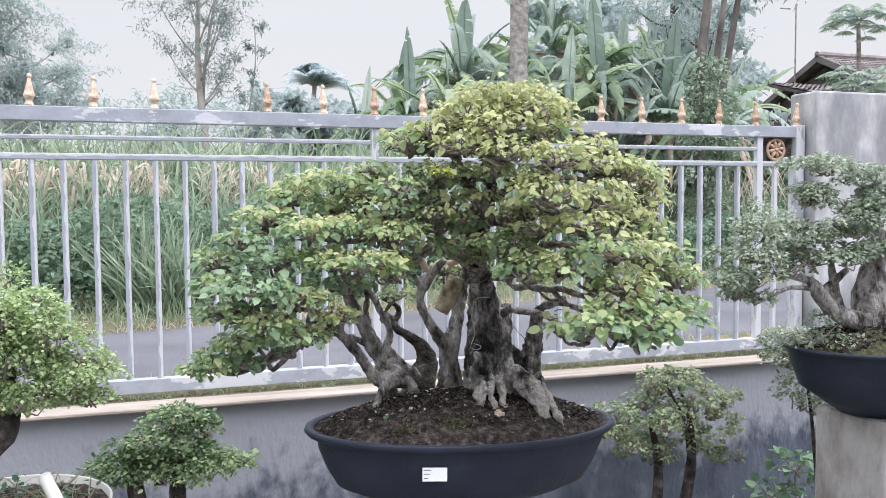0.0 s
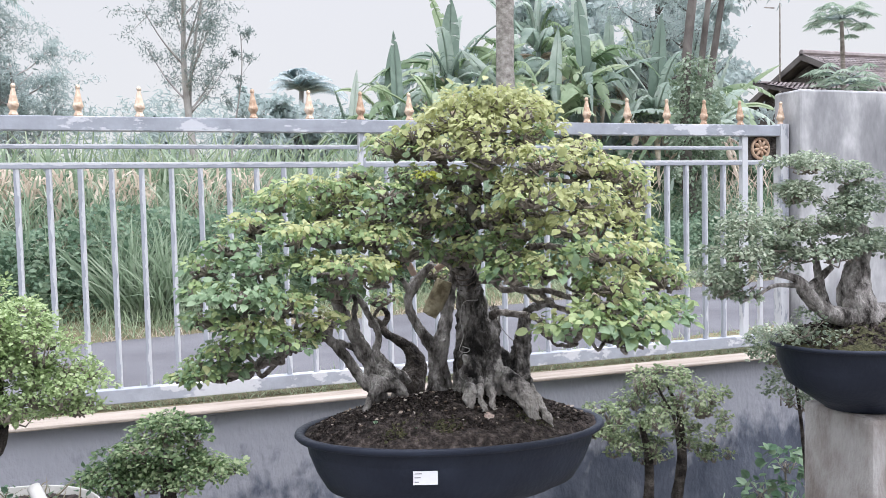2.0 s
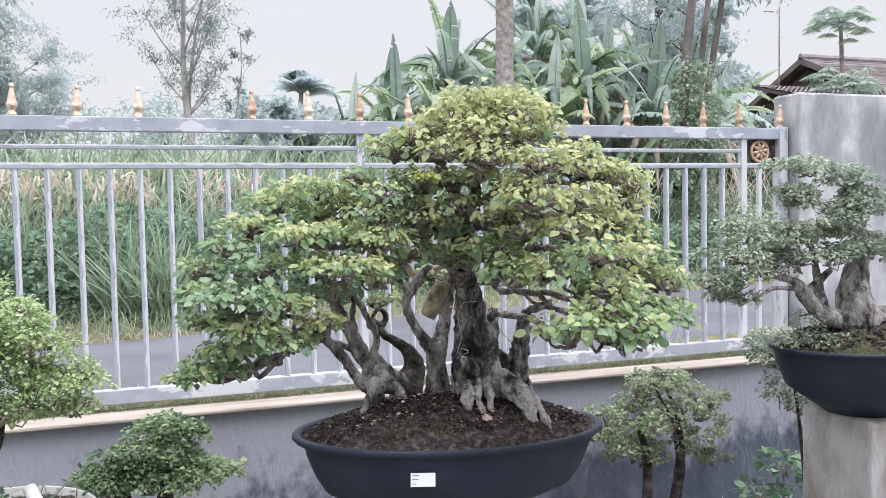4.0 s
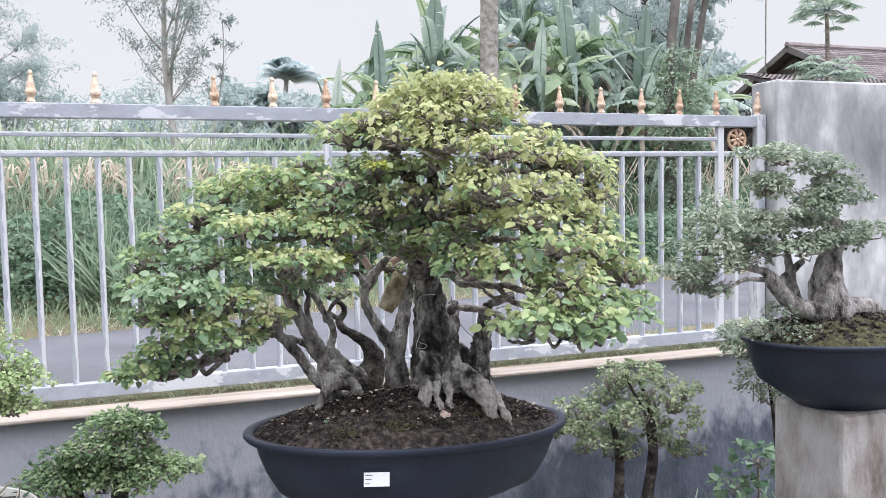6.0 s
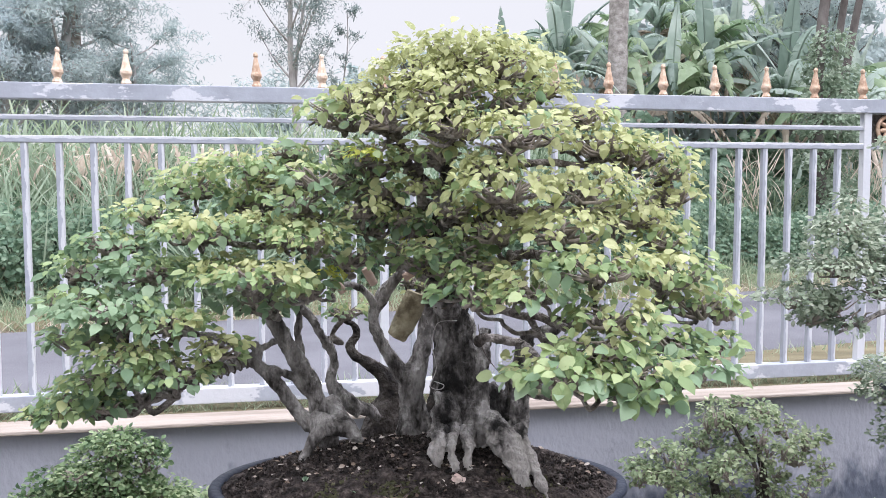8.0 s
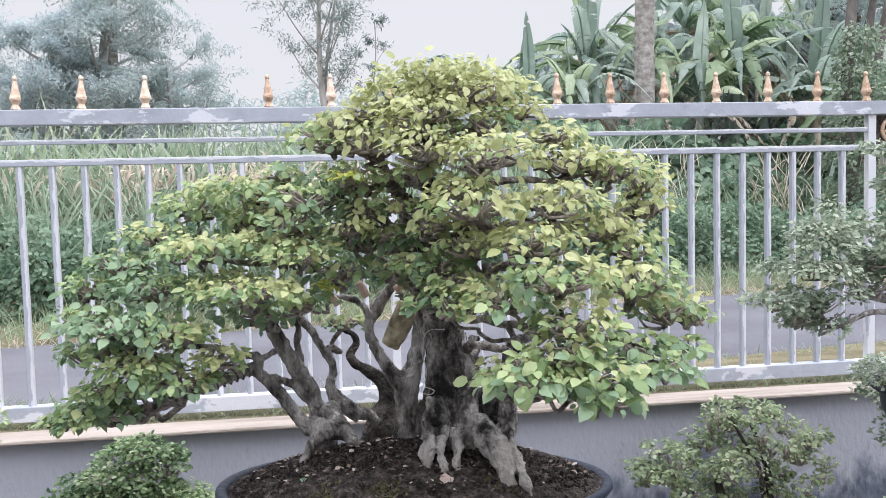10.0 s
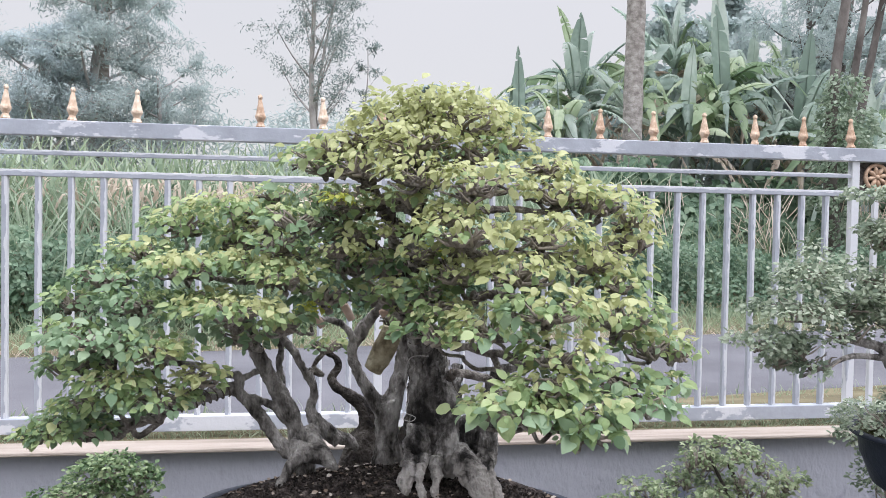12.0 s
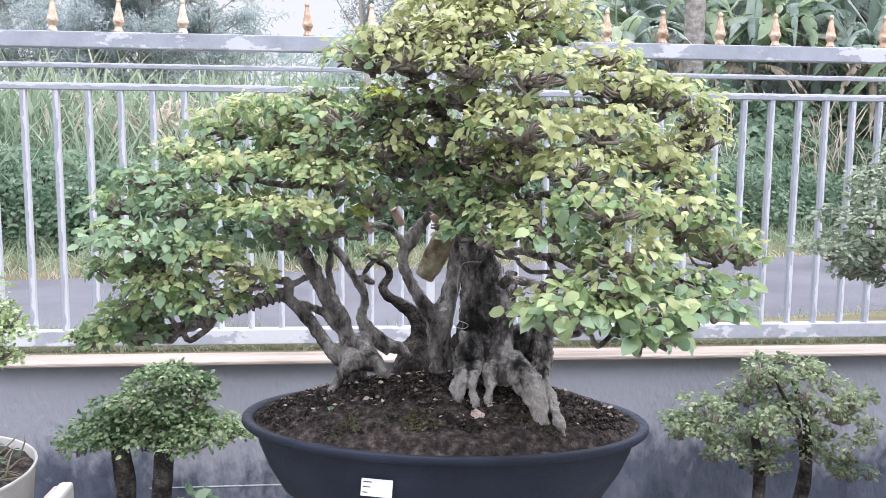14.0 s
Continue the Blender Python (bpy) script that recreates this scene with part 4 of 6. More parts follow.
# limbs that have grown together share one skin
GROWN = {"old": (M_OLDBARK, "thick gnarled dark trunk with pale roots", 0.015), "mid": (M_BARK, "smooth grey forked trunk", 0.008), "left": (M_BARK, "sinuous grey side trunks grown together", 0.0075),
         "dark": (M_DARKBARK, "blackened crooked side trunk", 0.006)}
SKINS = {kind: Shape() for kind in GROWN}
RIBS = {"main_trunk": 13, "mid_trunk": 6, "right_trunk": 6, "hollow_side": 6, "dark_trunk": 4}
for name, (kind, rows) in list(BOUGHS.items()):
    if kind in SKINS:
        slim = 0.84 if kind == "left" else 0.93
        rows = tuple((x, y, z, r * slim) for x, y, z, r in rows)
        x, y, z, r = rows[0]
        if name.endswith("trunk") or name == "left_stem":
            rows = ((x, y, z - 0.05, r * 1.2), *rows)
        # flutes that run up an old trunk
        for k in range(RIBS.get(name, 0)):
            g, w = k * 2.4 + x * 9, RNG.uniform(0.14, 0.30)
            low = max(3, len(rows) // 2)
            run = rows[: RNG.integers(low, max(low + 1, min(len(rows), 8)))]
            SKINS[kind].tube([(a + math.cos(g + 0.22 * i) * c * 0.90, b + math.sin(g + 0.22 * i) * c * 0.90, h, c * w * (1.15 - 0.6 * i / len(run))) for i, (a, b, h, c) in enumerate(run)], 10, 0.25, lump=12)
        if "root" in name:
            (x, y, z, r), (u, v, w, q) = rows[-1], rows[-2]
            rows = (*rows, (2 * x - u, 2 * y - v, z - 0.035, r * 0.6))
        SKINS[kind].tube(rows, 24, 0.16)
    elif kind == "moss":
        fuse(part("stump", Shape().tube(rows, 20, 0.12), M_MOSSBARK, bonsai, "sawn mossy stump"), 0.0025, 0.003)
    else:
        bent = [rows[0][:3] + (rows[0][3] * 0.75,)]
        for (x, y, z, r), (u, v, w, q) in zip(rows, rows[1:]):
            bent += [((x + u) / 2 + RNG.normal(0, 0.008), (y + v) / 2 + RNG.normal(0, 0.008), (z + w) / 2 + RNG.normal(0, 0.008), (r + q) * 0.33), (u, v, w, q * 0.66)]
        BOUGHS[name] = (kind, tuple(bent))
        part("branch", Shape().tube(bent, 14, 0.25, lump=20), M_BRANCH, bonsai)
for kind, shape in SKINS.items():
    mat, text, lumps = GROWN[kind]
    fuse(part("trunk", shape, mat, bonsai, text), 0.0026, lumps)
for x, y, z, dx, dz in ((1.072, -1.345, 1.575, 0.035, 0.025), (1.003, -1.350, 1.564, -0.02, 0.035), (1.172, -1.600, 1.590, 0.03, 0.03), (0.935, -1.350, 1.548, -0.025, 0.03)):
    part("cut_branch", Shape().tube([(x, y, z, 0.010), (x + dx, y - 0.01, z + dz, 0.010)], 10, 0.1), M_REDWOOD, bonsai, "short branch stub with fresh pinkish cut")
# raised dark lumps; the shade of the trunk's cavities is put into their colour
for x, y, z, r in ((1.182, -1.425, 1.212, 0.012), (1.245, -1.432, 1.263, 0.007), (1.120, -1.405, 1.300, 0.010)):
    part("cavity_shade", Shape().tube([(x, y + 0.01, z - r * 1.6, r * 0.4), (x, y, z, r), (x + 0.004, y + 0.01, z + r * 1.6, r * 0.4)], 12, 0.4, lump=16), M_DARKBARK, bonsai, "raised dark lump, shade of a cavity in its colour")


def wire_coil(rows, turns, r=0.0022):
    """Wire wound round a branch."""
    rows = np.array(rows, float)
    n = turns * 10
    t = np.linspace(0, len(rows) - 1, n)
    c = np.stack([smooth_curve(np.arange(len(rows)), rows[:, k], t) for k in range(4)], 1)
    d = unit(np.gradient(c[:, :3], axis=0))
    a = unit(np.cross(d, np.array([0.3, 1, 0.1])))
    b = np.cross(d, a)
    g = np.linspace(0, turns * 2 * math.pi, n)[:, None]
    p = c[:, :3] + (a * np.cos(g) + b * np.sin(g)) * (c[:, 3:] + r * 0.6)
    return Shape().tube([(*q, r) for q in p], 5)


M_COIL = material("dark_binding", [(0.3, (0.05, 0.04, 0.035)), (0.7, (0.16, 0.13, 0.11))], 40, 3, 0.8, 0.2)
for name in ("top_left", "left_high", "left_mid", "right_high", "right_mid", "right_wide"):
    part("binding_wire", wire_coil(BOUGHS[name][1][:6], 13, 0.0017), M_COIL, bonsai, "brown training wire wound round a branch")
part("binding_wire", wire_coil(BOUGHS["left_low_stem"][1][5:8], 9, 0.0020), M_COIL, bonsai, "brown training wire wound round a branch")
part("binding_wire", wire_coil(BOUGHS["main_trunk"][1][6:8], 4, 0.0018), M_COIL, bonsai, "brown training wire wound round a branch")
part("loose_wire", Shape().tube([(x, y, z, 0.0010) for x, y, z in ((1.181, -1.405, 1.484), (1.138, -1.400, 1.479), (1.126, -1.400, 1.431), (1.136, -1.395, 1.378), (1.121, -1.402, 1.340), (1.141, -1.407, 1.332), (1.151, -1.407, 1.341), (1.130, -1.404, 1.350))], 6), M_WIRE, bonsai, "thin loose metal wire")
part("loose_wire", Shape().tube([(x, y, z, 0.0009) for x, y, z in ((1.230, -1.400, 1.474), (1.238, -1.410, 1.420), (1.265, -1.415, 1.378), (1.291, -1.415, 1.351), (1.297, -1.415, 1.314))], 6), M_COIL, bonsai, "thin loose metal wire")

# pads of foliage, tier by tier: x, y, z, half width, half height
PADS_APEX = [
    (1.080, -1.550, 2.004, 0.107, 0.045),
    (1.225, -1.570, 2.021, 0.128, 0.048),
    (1.152, -1.550, 2.046, 0.117, 0.033),
    (1.316, -1.570, 1.974, 0.067, 0.027),
    (1.001, -1.550, 1.972, 0.047, 0.024),
    (1.118, -1.650, 1.965, 0.089, 0.029),
]
PADS_UPPER = [
    (0.939, -1.470, 1.929, 0.096, 0.040),
    (1.009, -1.620, 1.916, 0.080, 0.035),
    (1.118, -1.720, 1.892, 0.082, 0.031),
    (1.218, -1.770, 1.876, 0.093, 0.034),
    (1.422, -1.630, 1.867, 0.090, 0.034),
    (1.501, -1.630, 1.849, 0.081, 0.034),
    (1.604, -1.580, 1.823, 0.053, 0.036),
    (0.955, -1.550, 1.953, 0.060, 0.027),
    (1.395, -1.600, 1.919, 0.062, 0.023),
    (1.617, -1.560, 1.771, 0.059, 0.042),
    (1.364, -1.720, 1.778, 0.097, 0.037),
    (1.189, -1.800, 1.777, 0.080, 0.033),
    (1.478, -1.670, 1.725, 0.080, 0.034),
    (1.300, -1.780, 1.706, 0.088, 0.034),
    (1.195, -1.720, 1.699, 0.065, 0.029),
]
PADS_CENTRE = [(x, y, z, a, 0.42 * a) for x, y, z, a in (
    (1.001, -1.550, 1.771, 0.060),
    (1.074, -1.580, 1.845, 0.048),
    (1.085, -1.660, 1.939, 0.065),
    (1.200, -1.620, 1.754, 0.060),
    (1.187, -1.580, 1.681, 0.058),
    (1.079, -1.520, 1.700, 0.053),
    (0.968, -1.420, 1.775, 0.064),
    (0.824, -1.450, 1.852, 0.046),
    (0.747, -1.360, 1.753, 0.079),
    (1.240, -1.640, 1.944, 0.067),
    (1.123, -1.480, 1.608, 0.044),
    (0.764, -1.420, 1.536, 0.070),
    (0.979, -1.520, 1.823, 0.069),
    (0.873, -1.560, 1.804, 0.077),
    (0.845, -1.550, 1.752, 0.067),
    (0.982, -1.480, 1.705, 0.070),
    (0.929, -1.500, 1.851, 0.046),
    (0.943, -1.500, 1.637, 0.069),
    (0.851, -1.520, 1.579, 0.063),
    (1.060, -1.420, 1.654, 0.052),
    (1.133, -1.200, 1.556, 0.064),
    (0.949, -1.200, 1.483, 0.052),
    (1.134, -1.500, 1.915, 0.063),
    (1.209, -1.600, 1.833, 0.061),
)]
PADS_LEFT_HIGH = [
    (0.744, -1.380, 1.820, 0.122, 0.031),
    (0.622, -1.360, 1.785, 0.090, 0.031),
    (0.814, -1.420, 1.784, 0.075, 0.028),
    (0.655, -1.530, 1.696, 0.099, 0.026),
    (0.780, -1.500, 1.703, 0.087, 0.027),
    (0.540, -1.400, 1.724, 0.073, 0.027),
    (0.852, -1.580, 1.686, 0.080, 0.026),
    (0.475, -1.460, 1.667, 0.070, 0.026),
    (0.411, -1.460, 1.621, 0.058, 0.029),
    (0.755, -1.610, 1.615, 0.103, 0.029),
    (0.554, -1.520, 1.620, 0.084, 0.025),
    (0.682, -1.450, 1.625, 0.068, 0.021),
]
PADS_LEFT_LOW = [
    (0.389, -1.530, 1.354, 0.048, 0.013),
    (0.348, -1.530, 1.349, 0.031, 0.010),
    (0.491, -1.580, 1.556, 0.095, 0.024),
    (0.401, -1.500, 1.563, 0.054, 0.024),
    (0.595, -1.580, 1.528, 0.079, 0.023),
    (0.420, -1.500, 1.491, 0.069, 0.024),
    (0.519, -1.560, 1.465, 0.085, 0.024),
    (0.602, -1.570, 1.431, 0.080, 0.021),
    (0.473, -1.520, 1.412, 0.080, 0.021),
    (0.411, -1.500, 1.373, 0.069, 0.020),
    (0.370, -1.460, 1.345, 0.044, 0.015),
    (0.465, -1.520, 1.359, 0.043, 0.017),
    (0.687, -1.580, 1.474, 0.052, 0.023),
]
PADS_RIGHT = [
    (1.243, -1.800, 1.605, 0.087, 0.037),
    (1.147, -1.740, 1.589, 0.074, 0.036),
    (1.335, -1.860, 1.645, 0.086, 0.035),
    (1.518, -1.760, 1.621, 0.077, 0.039),
    (1.588, -1.720, 1.556, 0.070, 0.037),
    (1.673, -1.680, 1.539, 0.038, 0.032),
    (1.361, -1.870, 1.562, 0.080, 0.030),
    (1.142, -1.660, 1.655, 0.056, 0.027),
    (1.530, -1.700, 1.679, 0.055, 0.028),
]
PADS_RIGHT_LOW = [
    (1.227, -1.800, 1.450, 0.045, 0.025),
    (1.267, -1.900, 1.470, 0.081, 0.030),
    (1.376, -1.910, 1.471, 0.085, 0.027),
    (1.514, -1.870, 1.471, 0.060, 0.028),
    (1.387, -1.930, 1.438, 0.062, 0.016),
    (1.332, -1.880, 1.511, 0.076, 0.022),
    (1.493, -1.800, 1.499, 0.058, 0.023),
    (1.615, -1.760, 1.482, 0.038, 0.021),
]
PADS_BACK = [
    (1.521, -1.400, 1.688, 0.189, 0.103),
    (0.759, -1.200, 1.694, 0.186, 0.076),
    (1.542, -1.500, 1.556, 0.142, 0.058),
    (0.563, -1.300, 1.556, 0.127, 0.048),
]
PADS_FRONT = [
    (1.103, -1.660, 1.845, 0.044, 0.020),
    (1.071, -1.600, 1.780, 0.045, 0.019),
    (1.040, -1.550, 1.721, 0.052, 0.020),
    (1.126, -1.660, 1.736, 0.044, 0.019),
    (1.102, -1.620, 1.661, 0.051, 0.019),
    (1.149, -1.700, 1.634, 0.052, 0.022),
    (0.969, -1.600, 1.847, 0.050, 0.021),
    (1.174, -1.750, 1.813, 0.057, 0.021),
    (0.959, -1.580, 1.737, 0.053, 0.019),
    (1.082, -1.500, 1.633, 0.047, 0.019),
]
PADS = PADS_APEX + PADS_FRONT + PADS_UPPER + PADS_CENTRE + PADS_LEFT_HIGH + PADS_LEFT_LOW + PADS_RIGHT + PADS_RIGHT_LOW


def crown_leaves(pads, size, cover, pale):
    """Leaves over the pads' tops and rims, laid outwards and drooping at the rim, each with a paleness that rises up
    the pad.
    """
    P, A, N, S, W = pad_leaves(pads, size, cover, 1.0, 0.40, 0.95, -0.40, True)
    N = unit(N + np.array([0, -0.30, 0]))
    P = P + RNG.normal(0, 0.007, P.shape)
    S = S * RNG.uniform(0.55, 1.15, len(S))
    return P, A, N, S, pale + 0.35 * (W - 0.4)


# paler leaves towards the tops and the right, larger dark ones low in the pads
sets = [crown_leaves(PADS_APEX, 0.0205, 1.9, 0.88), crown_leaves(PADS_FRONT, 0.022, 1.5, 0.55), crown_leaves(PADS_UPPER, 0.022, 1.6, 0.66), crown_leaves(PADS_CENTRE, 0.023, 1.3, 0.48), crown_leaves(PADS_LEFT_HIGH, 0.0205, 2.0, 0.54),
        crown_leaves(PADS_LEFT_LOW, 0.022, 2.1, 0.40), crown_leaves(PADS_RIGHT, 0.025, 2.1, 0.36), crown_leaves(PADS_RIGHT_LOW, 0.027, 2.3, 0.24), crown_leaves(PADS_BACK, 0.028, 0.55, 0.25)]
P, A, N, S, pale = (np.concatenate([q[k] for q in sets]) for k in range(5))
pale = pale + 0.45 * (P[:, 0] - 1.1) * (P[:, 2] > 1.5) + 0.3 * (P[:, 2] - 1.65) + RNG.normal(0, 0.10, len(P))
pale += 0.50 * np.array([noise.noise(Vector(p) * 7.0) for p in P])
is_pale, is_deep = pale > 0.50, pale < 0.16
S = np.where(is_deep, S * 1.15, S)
pick = np.argsort(P[:, 1] + 0.15 * RNG.uniform(-1, 1, len(P)))[: 2400: 8][:300]
rest = np.ones(len(P), bool)
rest[pick] = False
for mask, mat, text in ((is_pale & rest, M_YELLOW, "pale yellow-green heart-shaped leaves"), (~is_pale & ~is_deep & rest, M_GREEN, "mid-green heart-shaped leaves"), (is_deep & rest, M_DEEP, "larger dark green heart-shaped leaves")):
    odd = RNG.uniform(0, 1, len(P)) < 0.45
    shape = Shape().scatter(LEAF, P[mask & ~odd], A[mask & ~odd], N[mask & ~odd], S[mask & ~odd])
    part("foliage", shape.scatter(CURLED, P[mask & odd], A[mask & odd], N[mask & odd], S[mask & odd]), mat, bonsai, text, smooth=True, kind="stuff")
PADS_SPRIG = [
    (1.068, -1.500, 1.680, 0.020, 0.017),
    (1.167, -1.600, 1.736, 0.019, 0.012),
    (0.912, -1.420, 1.598, 0.032, 0.017),
    (0.959, -1.640, 1.840, 0.030, 0.011),
]
M_VIVID = leaf_material("leaf_vivid_yellow", (0.40, 0.44, 0.08), (0.55, 0.58, 0.12), (0.68, 0.68, 0.20))
for pad in PADS_SPRIG:
    part("sprig", Shape().scatter(CURLED, *pad_leaves([pad], 0.018, 2.2)), M_VIVID, bonsai, "vivid yellow young sprig", kind="stuff")
part("twigwork", pad_twigs(PADS, 18, 0.0020), M_TWIG, bonsai, "fine dark twigs", kind="stuff")
# a crooked branch from the nearest limb to each pad, forking beneath it
limb_points = np.array([q for kind, rows in BOUGHS.values() if kind in ("left", "mid", "old", "branch") for q in rows if q[3] < 0.026 and q[2] > 1.36])
for x, y, z, rx, rz in PADS:
    base = np.array([x, y + 0.02, z - rz * 0.75])
    cost = np.linalg.norm(limb_points[:, :3] - base, axis=1) + 0.6 * np.maximum(0, limb_points[:, 2] - base[2])
    a = limb_points[np.argmin(cost)]
    r = min(0.009, max(0.005, a[3] * 0.7))
    us = np.linspace(0, 1, 7)
    rows = [(*(a[:3] * (1 - u) + base * u + RNG.normal(0, 0.010, 3) * (0 < u < 1) - np.array([0, 0, 0.02 * math.sin(u * math.pi)])), r * (1 - 0.4 * u)) for u in us]
    part("branch", Shape().tube(rows, 9, 0.25, lump=30), M_BRANCH, bonsai)
    fork = Shape()
    for g in RNG.uniform(0, 2 * math.pi, 7):
        e = base + np.array([math.cos(g) * rx * 0.8, math.sin(g) * rx * 0.7, rz * RNG.uniform(0.1, 0.5)])
        m = [base * (1 - u) + e * u + RNG.normal(0, 0.009, 3) * (0 < u < 1) for u in (0, 0.3, 0.6, 1)]
        fork.tube([(*q, w) for q, w in zip(m, (0.0055, 0.0045, 0.0034, 0.002))], 7, 0.2, lump=40)
    part("branchlet_fan", fork, M_BRANCH, bonsai, kind="stuff")
LEAF_MESH = {True: Shape().add(*LEAF).mesh("leaf", M_YELLOW_ONE, False), False: Shape().add(*LEAF).mesh("leaf", M_GREEN_ONE, False)}


def leaf_pieces(parent, pick, is_pale):
    for i in pick:
        o = new("leaf", LEAF_MESH[bool(is_pale[i])])
        a, side = Vector(A[i]).normalized(), Vector(A[i]).cross(Vector(N[i])).normalized()
        up = side.cross(a)
        o.parent = parent
        m = Matrix((side, a, up)).transposed().to_4x4()
        o.matrix_basis = Matrix.Translation(Vector(P[i]) - origin(parent)) @ m @ Matrix.Diagonal((S[i], S[i], S[i], 1))


BONSAI_LEAVES = (bonsai, pick, is_pale)

pedestal = thing("pedestal", "square stained concrete pedestal under the big pot", "pedestal", (1.075, -1.42, 0))
# darker and browner colours than the other pedestals have
part("shaft", Shape().box(0.925, 1.225, -1.515, -1.235, 0, 0.928, 0.012), material("dark_stained_concrete", [(0.36, (0.06, 0.048, 0.042)), (0.46, (0.13, 0.113, 0.10)), (0.56, (0.20, 0.182, 0.168)), (0.72, (0.32, 0.305, 0.29))], 9, 13, 0.9, 0.7, 90, stretch=(1, 1, 0.4)), pedestal, smooth=False)

# ---- second bonsai ----
pot2 = oval_pot("bonsai_pot", "round black plastic bonsai pot on a tall concrete pedestal", (2.855, -1.25, 1.235), 0.44, 0.30, 0.262, 0.02, 0.50)
pot_soil(pot2, 0.415, 0.282, 0.012, 0.085, mat=M_MOSS, seed=4.0)
n = 1500
a, r = RNG.uniform(0, 2 * math.pi, n), np.sqrt(RNG.uniform(0.0, 0.95, n))
x, y = r * 0.40 * np.cos(a), r * 0.272 * np.sin(a)
z = 0.085 * np.maximum(0, 1 - r * r) ** 0.9 - 0.012
rubble = new("soil_rubble", Shape().scatter(CRUMB, np.stack([x, y, z + 0.003], 1), RNG.normal(0, 1, (n, 3)), RNG.normal(0, 1, (n, 3)), RNG.uniform(0.006, 0.026, n)).mesh("soil_rubble", M_SOIL, False))
rubble.parent = pot2
tagged(rubble, "dark soil crumbs among the moss", kind="stuff")
pedestal2 = thing("pedestal", "tall square concrete pedestal with rough worn edges", "pedestal", (2.75, -1.27, 0))
part("shaft", Shape().box(2.655, 3.02, -1.42, -1.08, 0, 0.975, 0.02), M_PEDESTAL, pedestal2, smooth=False)
small = thing("bonsai_tree", "small-leaved bonsai tree with a thick leaning trunk", "bonsai", (2.76, -1.25, 1.30))
for rows in ([(2.83, -1.25, 1.27, 0.085), (2.80, -1.25, 1.34, 0.075), (2.79, -1.25, 1.42, 0.058), (2.80, -1.25, 1.50, 0.045), (2.83, -1.25, 1.58, 0.030), (2.80, -1.25, 1.70, 0.018), (2.72, -1.25, 1.80, 0.012)],
             [(2.80, -1.26, 1.32, 0.045), (2.70, -1.27, 1.325, 0.036), (2.60, -1.28, 1.365, 0.030), (2.53, -1.28, 1.43, 0.026), (2.49, -1.28, 1.475, 0.016), (2.40, -1.27, 1.50, 0.010)],
             [(2.545, -1.28, 1.43, 0.018), (2.60, -1.28, 1.475, 0.014), (2.65, -1.28, 1.51, 0.010)],
             [(2.66, -1.26, 1.34, 0.020), (2.64, -1.24, 1.42, 0.018), (2.625, -1.24, 1.50, 0.014), (2.60, -1.24, 1.60, 0.009)],
             [(2.50, -1.28, 1.45, 0.010), (2.40, -1.28, 1.455, 0.007), (2.33, -1.28, 1.43, 0.006), (2.26, -1.27, 1.40, 0.004)],
             [(2.83, -1.25, 1.30, 0.04), (2.92, -1.28, 1.33, 0.035), (3.0, -1.28, 1.30, 0.03)]):
    part("trunk" if rows[0][3] > 0.08 else "branch", Shape().tube([(x - 0.045, y, z, r) for x, y, z, r in rows], 18, 0.26), M_BARK, small)
PADS_SMALL = [(x, y, z, a, 0.42 * a) for x, y, z, a in (
    (2.577, -1.250, 1.885, 0.107), (2.769, -1.250, 1.838, 0.101), (2.516, -1.250, 1.786, 0.090), (2.731, -1.250, 1.743, 0.122), (2.311, -1.250, 1.697, 0.107), (2.554, -1.250, 1.585, 0.143), (2.812, -1.250, 1.566, 0.130), (2.276, -1.250, 1.585, 0.117), (2.160, -1.250, 1.493, 0.081), (2.311, -1.250, 1.446, 0.098), (2.960, -1.250, 1.603, 0.090), (2.407, -1.250, 1.531, 0.114), (2.532, -1.250, 1.289, 0.122),
    (2.637, -1.300, 1.670, 0.101), (2.507, -1.280, 1.662, 0.092), (2.774, -1.280, 1.586, 0.099), (2.400, -1.250, 1.593, 0.104), (2.610, -1.330, 1.562, 0.092), (2.507, -1.250, 1.772, 0.081), (2.757, -1.280, 1.750, 0.102), (2.254, -1.270, 1.479, 0.071), (2.200, -1.250, 1.440, 0.055),
)]
part("foliage", Shape().scatter(SMALL_LEAF, *pad_leaves(broken([(x - 0.05, y, z, a * 1.12, b * 1.1) for x, y, z, a, b in PADS_SMALL], 4, 0.8, 0.6), 0.0165, 1.5, low=-0.5)), M_GREY_LEAF, small, "dense small grey-green leaves", smooth=False, kind="stuff")
part("twigwork", pad_twigs([(x - 0.05, y, z, a, b) for x, y, z, a, b in PADS_SMALL], 10, 0.0018), M_TWIG, small, "fine dark twigs", kind="stuff")


# ---- small trees and shrubs along the wall ----
def shrub(name, label, base, stems, pads, leaf, mat, cover=1.0, trunk=M_DARKBARK, shape=SMALL_LEAF, flat=0.7, deep=0.85):
    t = thing(name, label, "shrub", base)
    for rows in stems:
        part("stem", Shape().tube(rows, 10, 0.18), trunk, t)
    part("foliage", Shape().scatter(shape, *pad_leaves(pads, leaf, cover, flat, 0.1, deep)), mat, t, smooth=False, kind="stuff")
    part("twigwork", pad_twigs(pads, 9, 0.0016), M_TWIG, t, kind="stuff")
    return t


